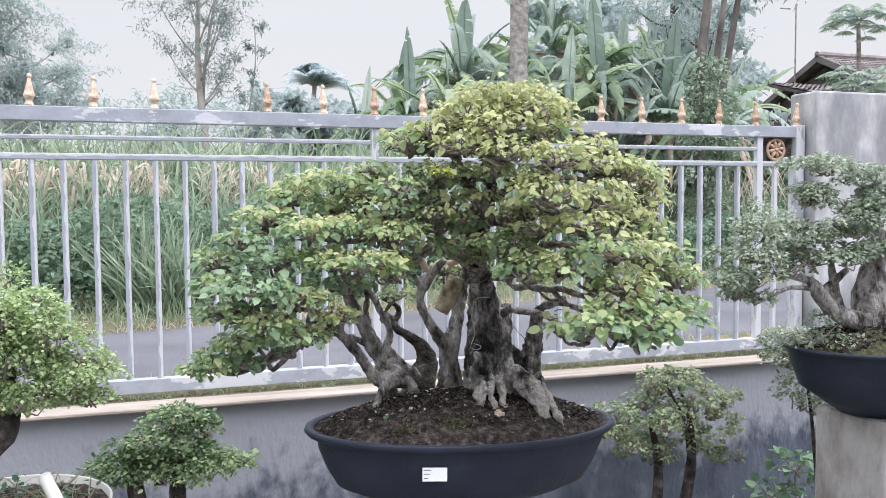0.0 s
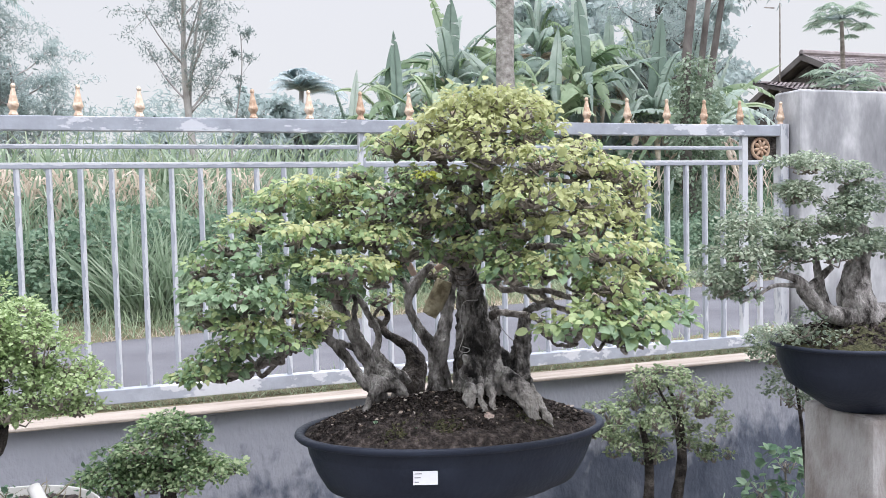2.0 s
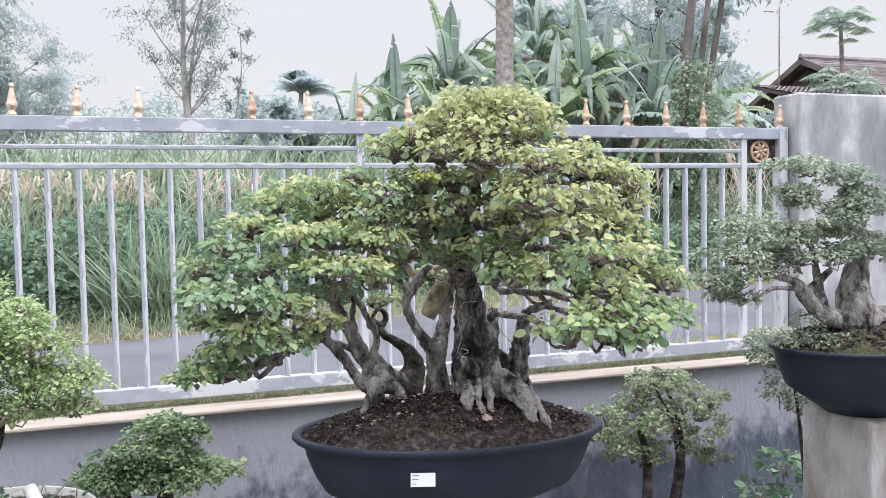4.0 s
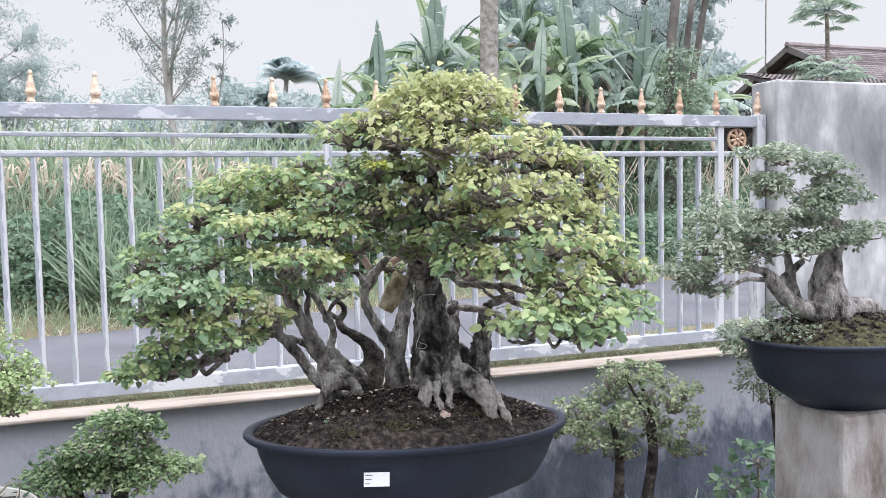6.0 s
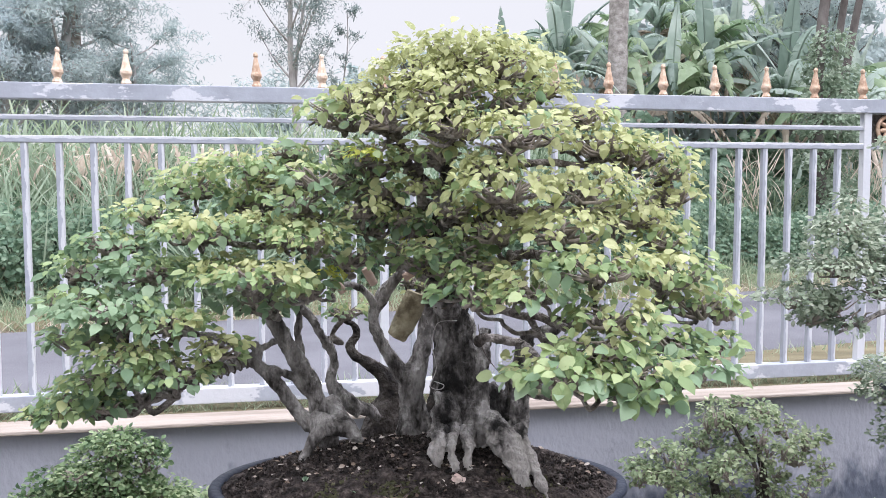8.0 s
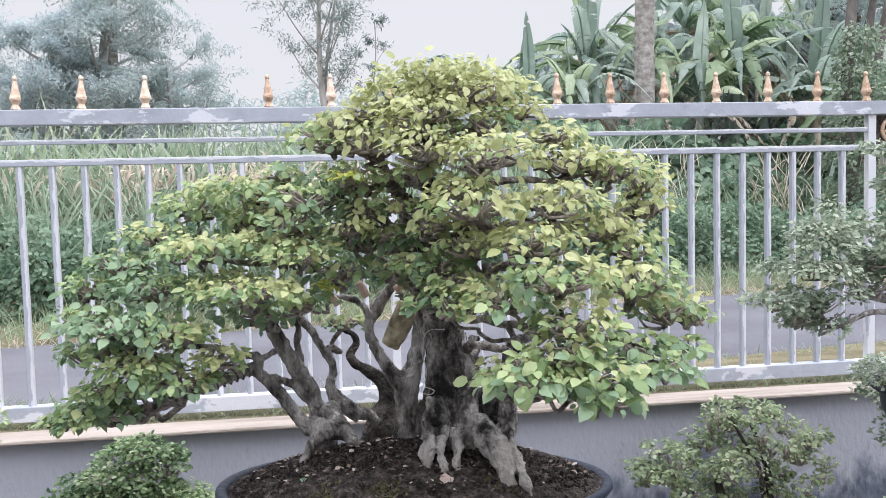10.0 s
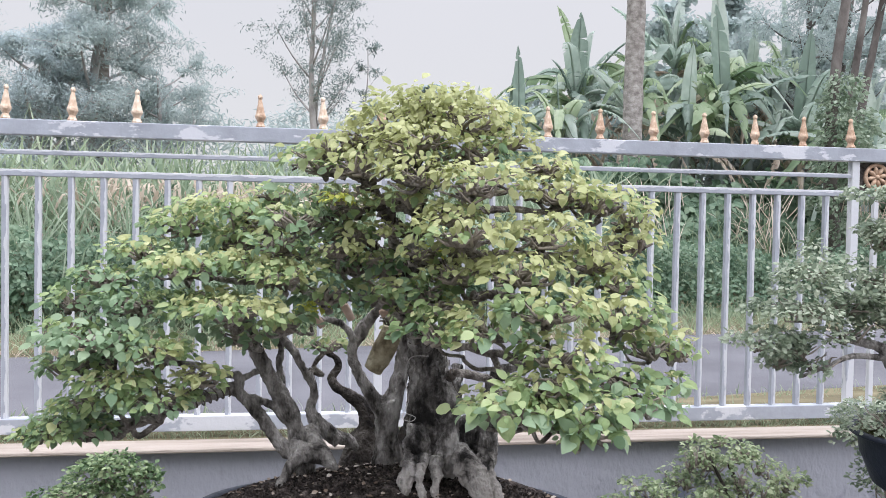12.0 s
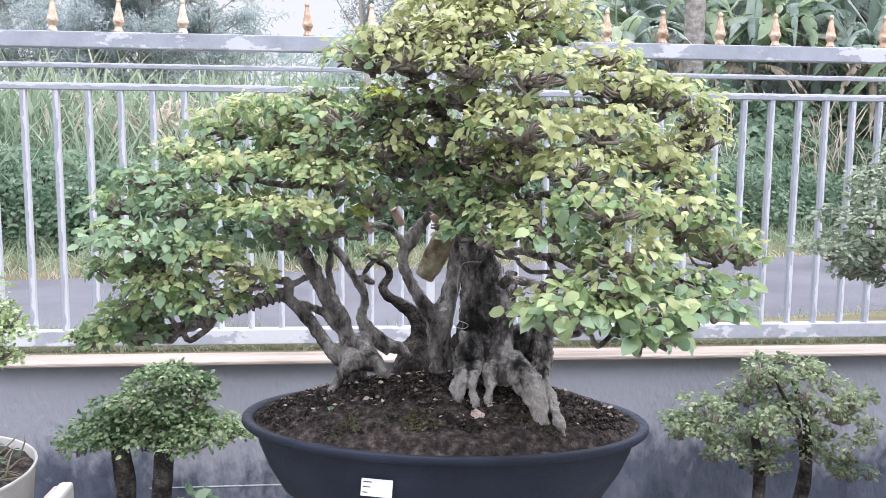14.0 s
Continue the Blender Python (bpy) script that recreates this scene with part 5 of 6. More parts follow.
PADS_SL = [
    (0.279, -0.650, 1.000, 0.107, 0.051), (0.381, -0.650, 0.965, 0.074, 0.043), (0.247, -0.650, 0.923, 0.137, 0.055), (0.113, -0.650, 0.842, 0.133, 0.051), (0.375, -0.650, 0.844, 0.146, 0.059), (0.480, -0.650, 0.837, 0.088, 0.043), (0.243, -0.650, 0.833, 0.127, 0.051),
]
shrub("small_tree", "small twin-stemmed shrub with dense bright green leaves", (0.24, -0.68, 0),
      ([(0.17, -0.70, 0.35, 0.035), (0.175, -0.70, 0.6, 0.03), (0.165, -0.69, 0.76, 0.03), (0.14, -0.68, 0.85, 0.02)],
       [(0.29, -0.73, 0.35, 0.032), (0.285, -0.73, 0.6, 0.03), (0.295, -0.72, 0.78, 0.03), (0.30, -0.68, 0.92, 0.015)]), broken(PADS_SL) + PADS_SL, 0.0165, M_ROUND, 1.15, shape=LEAF)
PADS_SR = [
    (2.353, -0.550, 0.922, 0.152, 0.071), (2.214, -0.550, 0.839, 0.141, 0.061), (2.524, -0.550, 0.844, 0.125, 0.065), (2.099, -0.550, 0.766, 0.105, 0.044), (2.312, -0.550, 0.741, 0.162, 0.071), (2.578, -0.550, 0.748, 0.101, 0.051), (2.658, -0.550, 0.613, 0.077, 0.036), (2.244, -0.550, 0.653, 0.091, 0.044), (2.398, -0.550, 0.988, 0.101, 0.040),
]
shrub("shrub", "loose shrub with small pale green leaves against the wall", (2.36, -0.55, 0),
      ([(2.30, -0.56, 0.15, 0.028), (2.29, -0.56, 0.4, 0.024), (2.30, -0.55, 0.62, 0.02), (2.26, -0.55, 0.8, 0.01)],
       [(2.40, -0.56, 0.15, 0.032), (2.43, -0.56, 0.4, 0.027), (2.47, -0.55, 0.62, 0.022), (2.46, -0.55, 0.8, 0.012), (2.40, -0.55, 0.95, 0.006)],
       [(2.46, -0.55, 0.62, 0.010), (2.42, -0.57, 0.80, 0.008), (2.36, -0.60, 0.88, 0.006), (2.30, -0.6, 0.99, 0.004)]), broken(PADS_SR, 11, 1.25, 0.36), 0.0175, M_SHRUB, 1.2, shape=LEAF)
PADS_FL = [
    (-0.061, -1.350, 1.492, 0.111, 0.056), (-0.173, -1.350, 1.513, 0.127, 0.072), (-0.012, -1.350, 1.416, 0.111, 0.056), (0.063, -1.350, 1.322, 0.103, 0.045), (-0.029, -1.350, 1.316, 0.127, 0.056), (-0.155, -1.350, 1.370, 0.143, 0.080), (0.088, -1.350, 1.261, 0.064, 0.025), (-0.083, -1.350, 1.263, 0.111, 0.032),
]
shrub("bonsai_tree", "feathery-leaved bonsai with a short dark trunk", (-0.12, -1.35, 0.9),
      ([(-0.30, -1.36, 0.93, 0.045), (-0.24, -1.36, 1.06, 0.04), (-0.14, -1.35, 1.16, 0.036), (-0.105, -1.35, 1.21, 0.03), (-0.10, -1.35, 1.32, 0.018), (-0.08, -1.35, 1.45, 0.01)],), broken(PADS_FL, 6, 1.0, 0.42) + PADS_FL, 0.0125, M_FEATHER, 1.35, M_DARKBARK, SMALL_LEAF, 0.6)
PADS_HANG = [
    (2.859, -0.750, 1.154, 0.118, 0.043), (2.800, -0.750, 1.085, 0.079, 0.039), (2.890, -0.750, 0.930, 0.089, 0.079), (2.951, -0.750, 0.875, 0.049, 0.049),
]
shrub("shrub", "trailing shrub with grey-green leaves behind the tall pedestal", (2.95, -0.75, 0),
      ([(3.0, -0.75, 0.0, 0.010), (2.98, -0.75, 0.5, 0.009), (2.93, -0.75, 0.9, 0.007), (2.88, -0.75, 1.12, 0.005)],), [(x, y, z, a * 1.25, h * 1.3) for x, y, z, a, h in PADS_HANG], 0.0175, M_GREY_LEAF, 2.4)
PADS_WEED = [
    (3.091, -0.500, 0.508, 0.107, 0.064), (2.946, -0.500, 0.392, 0.096, 0.054), (3.242, -0.500, 0.379, 0.107, 0.086),
]
shrub("weed", "broad-leaved green weed at the foot of the wall", (3.09, -0.5, 0),
      ([(3.1, -0.5, 0, 0.008), (3.09, -0.5, 0.3, 0.006), (3.08, -0.5, 0.5, 0.004)],), PADS_WEED, 0.055, M_FRESH, 1.6, M_TWIG, LEAF)
PADS_WEED_LOW = [
    (0.827, -0.800, 0.586, 0.083, 0.041), (0.770, -0.800, 0.621, 0.055, 0.033), (1.512, -0.800, 0.523, 0.092, 0.037), (1.627, -0.800, 0.535, 0.065, 0.033), (0.372, -0.800, 0.653, 0.070, 0.044), (0.289, -0.800, 0.624, 0.055, 0.033),
]
for pads in (PADS_WEED_LOW[:2], PADS_WEED_LOW[2:4], PADS_WEED_LOW[4:]):
    x, y = pads[0][:2]
    shrub("weed", "broad-leaved green weed beside the pedestal", (x, y, 0), ([(x, y, 0, 0.008), (x, y, pads[0][2] * 0.6, 0.006), (x, y, pads[0][2], 0.004)],), pads, 0.045, M_FRESH, 1.2, M_TWIG, LEAF)


# ---- tub with cuttings ----
tub = thing("plastic_tub", "white plastic tub of soil and dry weeds", "tub", (-0.135, -1.29, 0.62))
s = Shape().turned([(0.225, -0.36), (0.228, -0.355), (0.262, -0.01), (0.266, -0.003), (0.267, 0.003), (0.264, 0.006), (0.260, 0.003), (0.250, -0.12)], 48, centre=(-0.135, -1.29, 0.972))
part("tub_body", s, M_TUB_GREY, tub)
s = Shape()
n, v = 40, [(-0.135, -1.29, 0.955)]
for j in range(1, 10):
    for k in range(n):
        r, a = 0.257 * j / 9, 2 * math.pi * k / n
        x, y = -0.135 + r * math.cos(a), -1.29 + r * math.sin(a)
        v.append((x, y, 0.955 + 0.025 * noise.noise(Vector((x * 14, y * 14, 2)))))
s.add(v, [(0, 1 + k, 1 + (k + 1) % n) for k in range(n)] + [(1 + j * n + k, 1 + (j + 1) * n + k, 1 + (j + 1) * n + (k + 1) % n, 1 + j * n + (k + 1) % n) for j in range(8) for k in range(n)])
part("soil", s, M_SOIL, tub, "dark soil")
n = 420
a, r = RNG.uniform(0, 2 * math.pi, n), 0.22 * np.sqrt(RNG.uniform(0, 1, n))
part("weed_cover", Shape().scatter(BLADE, np.stack([-0.135 + r * np.cos(a), -1.29 + r * np.sin(a), np.full(n, 0.955)], 1), np.stack([RNG.normal(0, 0.8, n), RNG.normal(0, 0.8, n), RNG.uniform(0.1, 1.0, n)], 1), np.stack([RNG.normal(0, 1, n), RNG.normal(0, 1, n), np.ones(n)], 1), RNG.uniform(0.03, 0.10, n)), leaf_material("straw_weed", (0.13, 0.115, 0.075), (0.23, 0.20, 0.135), (0.36, 0.33, 0.24)), tub, "dry straw-coloured weeds", False, "stuff")
n = 260
a, r = RNG.uniform(0, 2 * math.pi, n), 0.23 * np.sqrt(RNG.uniform(0, 1, n))
part("weed_cover", Shape().scatter(SMALL_LEAF, np.stack([-0.135 + r * np.cos(a), -1.29 + r * np.sin(a), 0.96 + RNG.uniform(0, 0.04, n)], 1), RNG.normal(0, 1, (n, 3)), np.stack([RNG.normal(0, 0.4, n), RNG.normal(0, 0.4, n), np.ones(n)], 1), RNG.uniform(0.012, 0.03, n)), M_HEDGE, tub, "small green weeds", False, "stuff")
stand = thing("pedestal", "plain concrete pedestal under the white tub", "pedestal", (-0.135, -1.29, 0))
part("shaft", Shape().box(-0.33, 0.06, -1.48, -1.10, 0, 0.612, 0.012), M_PEDESTAL, stand, smooth=False)
pipe = thing("pvc_pipe", "white plastic pipe with a blue end leaning in the tub", "pipe", (0.02, -1.42, 0.9))
part("tube", Shape().tube([(-0.022, -1.37, 1.073, 0.0165), (0.02, -1.43, 1.01, 0.0165), (0.05, -1.475, 0.962, 0.0165)], 14), M_TUB, pipe)
part("coupling", Shape().tube([(0.046, -1.468, 0.970, 0.021), (0.062, -1.495, 0.945, 0.021)], 14), M_STRAP, pipe, "dark coupling with a loose loop")
part("strap", Shape().tube([(0.055 + 0.03 * (1 - math.cos(a)) , -1.48 + 0.004 * math.sin(a), 0.965 + 0.022 * math.sin(a), 0.004) for a in np.linspace(0, 2 * math.pi, 14)], 6), M_STRAP, pipe, "dark loose loop")
part("sleeve", Shape().tube([(0.062, -1.493, 0.945, 0.018), (0.085, -1.53, 0.905, 0.018)], 14), M_BLUE, pipe, "blue plastic sleeve")
block = thing("brick_pillar", "worn brick pillar with flaking white plaster", "pillar", (0.165, -1.27, 0))
part("plaster", Shape().box(0.150, 0.186, -1.43, -1.16, 0, 0.898, 0.01), M_TUB, block, "flaking white plaster edge", smooth=False)
part("brick_core", Shape().box(0.137, 0.1495, -1.42, -1.165, 0, 0.888, 0.004), M_BRICK, block, "pinkish worn brick", smooth=False)


# ---- weeds and grass inside the garden ----
def grass(name, label, n, xr, yfun, zfun, length, mat, lean=0.35, shape=BLADE):
    x = RNG.uniform(*xr, n)
    y = np.array([yfun(q) for q in x])
    z = np.array([zfun(a, b) for a, b in zip(x, y)])
    up = np.stack([RNG.normal(0, lean, n), RNG.normal(0, lean, n), np.ones(n)], 1)
    nrm = np.stack([RNG.normal(0, 1, n), RNG.normal(0, 1, n), np.full(n, 0.4)], 1)
    nrm[:, 1] -= 0.5
    return single(name, Shape().scatter(shape, np.stack([x, y, z], 1), up, nrm, RNG.uniform(length[0], length[1], n)), mat, label, "grass", kind="stuff")


U = RNG.uniform
grass("grass", "thin green grass at the foot of the garden wall", 1700, (-1.5, 4), lambda x: U(-0.75, -0.18), lambda x, y: 0, (0.08, 0.38), M_FRESH, 0.5)
grass("grass", "short green grass between coping and fence", 9000, (-5, 3.5), lambda x: U(-0.06, 0.12), lambda x, y: 0.949, (0.015, 0.05), M_GRASS, 0.7)
grass("grass", "rough grass on the road's near verge", 5000, (-4, 9), lambda x: U(0.2, 1.6) + 0.15 * max(x, -2), lambda x, y: 0.93 - 0.33 * min(1, max(0, (y - 0.3) / 1.1)), (0.04, 0.13), M_GRASS, 0.5)
grass("grass", "tufted grass on the road's far verge", 15000, (-9, 18), lambda x: U(4.45, 5.9) + lie(x), lambda x, y: 0.59 + 0.06 * (y - lie(x) - 4.5), (0.08, 0.34), M_GRASS, 0.55, THIN)
grass("dry_grass", "brown dry grass at the road's edge", 2600, (-9, 18), lambda x: U(4.4, 4.75) + lie(x), lambda x, y: 0.585, (0.05, 0.16), M_DRY, 0.8)


def leafy_bank(name, label, n, xr, y0, deep, ground_z, height, leaf, mat, category="hedge", shape=SMALL_LEAF, vary=0.35, freq=0.6):
    """A bank of leaves with a lumpy top and front."""
    x = U(*xr, n)
    top = np.array([height * (1 + vary * (noise.noise(Vector((q * freq, y0, 0))) + 0.5 * noise.noise(Vector((q * freq * 3.1, y0, 5))))) for q in x])
    u = U(0, 1, n) ** 0.8
    z = ground_z + top * u
    bulge = np.array([0.25 * noise.noise(Vector((a * 1.6, b * 2.2, y0))) for a, b in zip(x, z)])
    y = y0 + np.array([lie(q) for q in x]) + deep * (0.15 + 0.85 * u**2) * U(0.0, 1, n) ** 1.2 + bulge
    nrm = np.stack([RNG.normal(0, 0.5, n), RNG.normal(-0.7, 0.4, n), RNG.normal(0.8, 0.4, n)], 1)
    ah = np.stack([RNG.normal(0, 1, n), RNG.normal(-0.4, 0.6, n), RNG.normal(-0.5, 0.5, n)], 1)
    return single(name, Shape().scatter(shape, np.stack([x, y, z], 1), ah, nrm, leaf * U(0.6, 1.3, n)), mat, label, category, kind="stuff")


leafy_bank("hedge", "dense dark green creeper bank beside the road", 52000, (-9, 19), 5.6, 1.1, 0.62, 1.02, 0.062, M_HEDGE, shape=LEAF)
leafy_bank("undergrowth", "darker undergrowth behind the creeper bank", 12000, (-10, 20), 7.2, 1.5, 0.7, 1.35, 0.16, M_HEDGE)
grass("tall_grass", "tall green elephant grass", 7000, (-9, 6), lambda x: U(7.6, 10) + lie(x), lambda x, y: 0.85 + U(0, 1.15), (0.6, 1.25), M_GRASS, 0.42, THIN)
grass("tall_grass", "broad-bladed green reed grass", 4200, (-9, 5.5), lambda x: U(7.2, 9.2) + lie(x), lambda x, y: 0.8 + U(0, 1.0), (0.7, 1.25), M_REED, 0.40)
grass("tall_grass", "tall green grass under the banana plants", 2600, (5, 18), lambda x: U(6.6, 9.5) + lie(x), lambda x, y: 0.75 + U(0, 0.6), (0.5, 1.0), M_GRASS, 0.42, THIN)
for x0, x1, n in ((-2.7, -2.1, 160), (-1.65, -0.8, 620), (-0.45, 0.12, 330), (0.75, 1.4, 380), (5.7, 6.0, 40), (7.3, 7.9, 70), (9.2, 10.3, 150)):
    grass("dry_corn", "patch of dry tan corn stalks", n, (x0 - 0.15, x1 + 0.15), lambda x: U(6.8, 7.9) + 0.12 * x, lambda x, y: 1.25 + U(0, 0.9), (0.16, 0.42) if x0 < 5 else (0.3, 0.7), M_DRY, 0.45, CORN if x0 < 5 else THIN)
grass("tall_grass", "loose tall grass in front of the creeper bank", 500, (-8, 4.5), lambda x: U(5.5, 6.5) + lie(x), lambda x, y: 0.7 + U(0, 0.75), (0.45, 0.95), M_REED, 0.40, THIN)
grass("tall_grass", "green reed grass among the dry corn", 2600, (-6, 4.5), lambda x: U(6.3, 7.4) + 0.15 * x, lambda x, y: 1.0 + U(0, 0.7), (0.4, 0.85), M_REED, 0.38, THIN)
for cx in (-0.02, 0.32):
    grass("grass_clump", "arching long-bladed grass clump by the road", 240, (cx - 0.16, cx + 0.16), lambda x: U(5.3, 5.6), lambda x, y: 0.66, (0.6, 1.1), M_REED, 0.45, THIN)
leafy_bank("distant_bushes", "hazy distant bushes", 60000, (-24, 40), 19, 3, 0.8, 4.2, 0.24, M_HAZED, "bushes", NARROW, vary=0.22, freq=0.5)


# ---- trees ----
def limb_tree(name, label, base, height, lean, trunk_r, spread, clumps, leaf, mat, per=220, shape=SMALL_LEAF, trunk=M_TRUNK, first=0.35, droop=0.2, flat=0.6, rise=(0.35, 0.9)):
    """A tapered trunk, limbs that fork from it, and a crown of leaf sprays at their ends."""
    t = thing(name, label, "tree", base)
    b = np.array(base, float)
    rows = [(b[0] + lean * u**1.5 + 0.10 * math.sin(u * 7 + b[0]), b[1] + 0.1 * math.sin(u * 5), b[2] - 0.1 + height * u, trunk_r * (1 - 0.75 * u)) for u in np.linspace(0, 1, 8)]
    part("trunk", Shape().tube(rows, 12, 0.10, lump=1.2), trunk, t)
    fol, tw = Shape(), Shape()
    for k in range(clumps):
        u = first + (1 - first) * (k + 0.5) / clumps
        i = min(6, int(u * 7))
        q = np.array(rows[i][:3]) * (1 - (u * 7 - i)) + np.array(rows[i + 1][:3]) * (u * 7 - i)
        g = k * 2.4 + RNG.normal(0, 0.3)
        reach = spread * (1.1 - 0.55 * (u - first) / (1 - first)) * U(0.6, 1.1)
        e = q + np.array([math.cos(g) * reach, math.sin(g) * reach * 0.8, reach * U(*rise)])
        m = (q + e) / 2 + np.array([0, 0, -0.1 * reach])
        r = trunk_r * 0.35 * (1 - 0.5 * u)
        part("limb", Shape().tube([(*q, r), (*m, r * 0.6), (*e, r * 0.2)], 8, 0.1, lump=2), trunk, t)
        for _ in range(5):
            w = U(0.35, 1)
            c = q * (1 - w) + e * w
            d = c + RNG.normal(0, 1, 3) * reach * np.array([0.35, 0.35, 0.22])
            tw.tube([(*c, r * 0.22), (*((c + d) / 2 + RNG.normal(0, 0.03, 3)), r * 0.15), (*d, r * 0.08)], 5)
            n = per // 5
            along = U(0.1, 1.15, n)[:, None]
            p = c + (d - c) * along + RNG.normal(0, 0.10 * reach, (n, 3)) * np.array([1, 1, 0.6])
            fol.scatter(shape, p, RNG.normal(0, 1, (n, 3)) + np.array([0, 0, -droop]), np.stack([RNG.normal(0, 0.6, n), RNG.normal(-0.6, 0.6, n), np.full(n, flat)], 1), leaf * U(0.6, 1.3, n))
    part("twigwork", tw, trunk, t, kind="stuff")
    part("crown", fol, mat, t, smooth=False, kind="stuff")
    return t


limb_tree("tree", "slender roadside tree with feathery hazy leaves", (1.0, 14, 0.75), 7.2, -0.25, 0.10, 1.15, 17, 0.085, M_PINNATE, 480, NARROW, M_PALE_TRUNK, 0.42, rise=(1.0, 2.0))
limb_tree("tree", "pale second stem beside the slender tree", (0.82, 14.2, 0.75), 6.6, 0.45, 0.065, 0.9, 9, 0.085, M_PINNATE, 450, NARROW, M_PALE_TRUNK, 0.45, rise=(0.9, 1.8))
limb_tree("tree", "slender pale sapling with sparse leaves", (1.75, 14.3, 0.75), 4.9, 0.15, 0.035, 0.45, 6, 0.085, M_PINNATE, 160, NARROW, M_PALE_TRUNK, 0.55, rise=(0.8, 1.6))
limb_tree("tree", "tall green tree in the haze", (-4.6, 18, 0.8), 7.6, 0.3, 0.2, 2.1, 24, 0.13, M_HAZED, 1100, NARROW, M_PALE_TRUNK)
limb_tree("tree", "bluish dense tree in the haze", (-5.7, 17.5, 0.8), 5.2, 0.2, 0.2, 1.9, 22, 0.13, M_HAZED_BLUE, 1200, NARROW, M_PALE_TRUNK, first=0.3)
limb_tree("tree", "hazy green tree with low spreading branches", (-3.3, 18.5, 0.8), 4.7, 0.3, 0.14, 1.7, 18, 0.12, M_HAZED, 800, NARROW, M_PALE_TRUNK, first=0.3)
limb_tree("tree", "broad hazy green tree beyond the field", (-7.9, 18.5, 0.8), 6.8, -0.3, 0.2, 1.9, 18, 0.13, M_HAZED, 900, NARROW, M_PALE_TRUNK)
limb_tree("tree", "leaning thin tree with sparse leaves", (3.1, 21, 0.8), 4.2, 0.1, 0.1, 1.2, 9, 0.2, M_HAZED, 260)
limb_tree("tree", "small hazy tree beyond the field", (0.2, 22, 0.8), 3.6, 0.1, 0.1, 1.1, 8, 0.2, M_HAZED, 240)
limb_tree("tree", "hazy green tree behind the banana plants", (14.0, 18, 0.8), 5.4, 0.1, 0.2, 1.8, 12, 0.24, M_HAZED, 400)
limb_tree("tree", "hazy green tree behind the banana plants", (8.6, 17.5, 0.8), 5.0, 0.1, 0.2, 1.8, 12, 0.24, M_HAZED, 400)


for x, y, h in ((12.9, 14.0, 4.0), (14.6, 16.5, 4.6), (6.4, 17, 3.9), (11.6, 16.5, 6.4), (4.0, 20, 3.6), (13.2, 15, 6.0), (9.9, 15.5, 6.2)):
    limb_tree("tree", "green tree behind the banana plants", (x, y, 0.8), h, 0.1, 0.16, 1.7, 13, 0.2, M_HAZED, 420, first=0.3)


def palm(name, label, base, height, lean, r, fronds, length, mat, trunk=M_TRUNK, lift=(-0.2, 1.1)):
    t = thing(name, label, "palm tree", base)
    b = np.array(base, float)
    rows = [(b[0] + lean * u * u, b[1], b[2] - 0.1 + height * u, r * (1.15 - 0.3 * u) * (1 + 0.04 * (k % 2))) for k, u in enumerate(np.linspace(0, 1, 26))]
    part("trunk", Shape().tube(rows, 14, 0.06, lump=1.0), trunk, t)
    top = np.array(rows[-1][:3])
    for k in range(fronds):
        g, el = k * 2.399, U(*lift)
        d = np.array([math.cos(g) * math.cos(el), math.sin(g) * math.cos(el), math.sin(el)])
        us = np.linspace(0, 1, 9)
        c = [top + d * length * u + np.array([0, 0, -0.55 * length * u * u]) for u in us]
        s = Shape().tube([(*q, 0.03 * (1.05 - u)) for q, u in zip(c, us)], 5)
        m = 44
        uu = np.repeat(np.linspace(0.12, 1, m // 2), 2)
        p = np.array([top + d * length * u + np.array([0, 0, -0.55 * length * u * u]) for u in uu])
        tang = d[None] + np.array([0, 0, -1.1])[None] * uu[:, None]
        side = unit(np.cross(tang, np.array([0, 0, 1.0])[None])) * np.where(np.arange(m) % 2, 1, -1)[:, None]
        s.scatter(NARROW, p, side + 0.5 * unit(tang) + np.array([0, 0, -0.5]), np.tile([0, 0, 1.0], (m, 1)), length * 0.28 * (1.1 - 0.6 * uu))
        part("frond", s, mat, t, smooth=False)
    return t


palm("coconut_palm", "tall palm with a ringed grey trunk", (6.58, 11, 0.75), 9.6, 0.12, 0.165, 9, 3.2, M_HAZED, M_PALMBARK)
palm("coconut_palm", "distant hazy coconut palm", (4.75, 25, 0.8), 5.2, 0.2, 0.09, 22, 1.75, M_HAZED_BLUE, M_PALE_TRUNK, (0.4, 1.5))
palm("coconut_palm", "distant hazy palm among the trees", (-4.9, 20, 0.8), 7.3, 0.2, 0.2, 14, 1.9, M_HAZED)


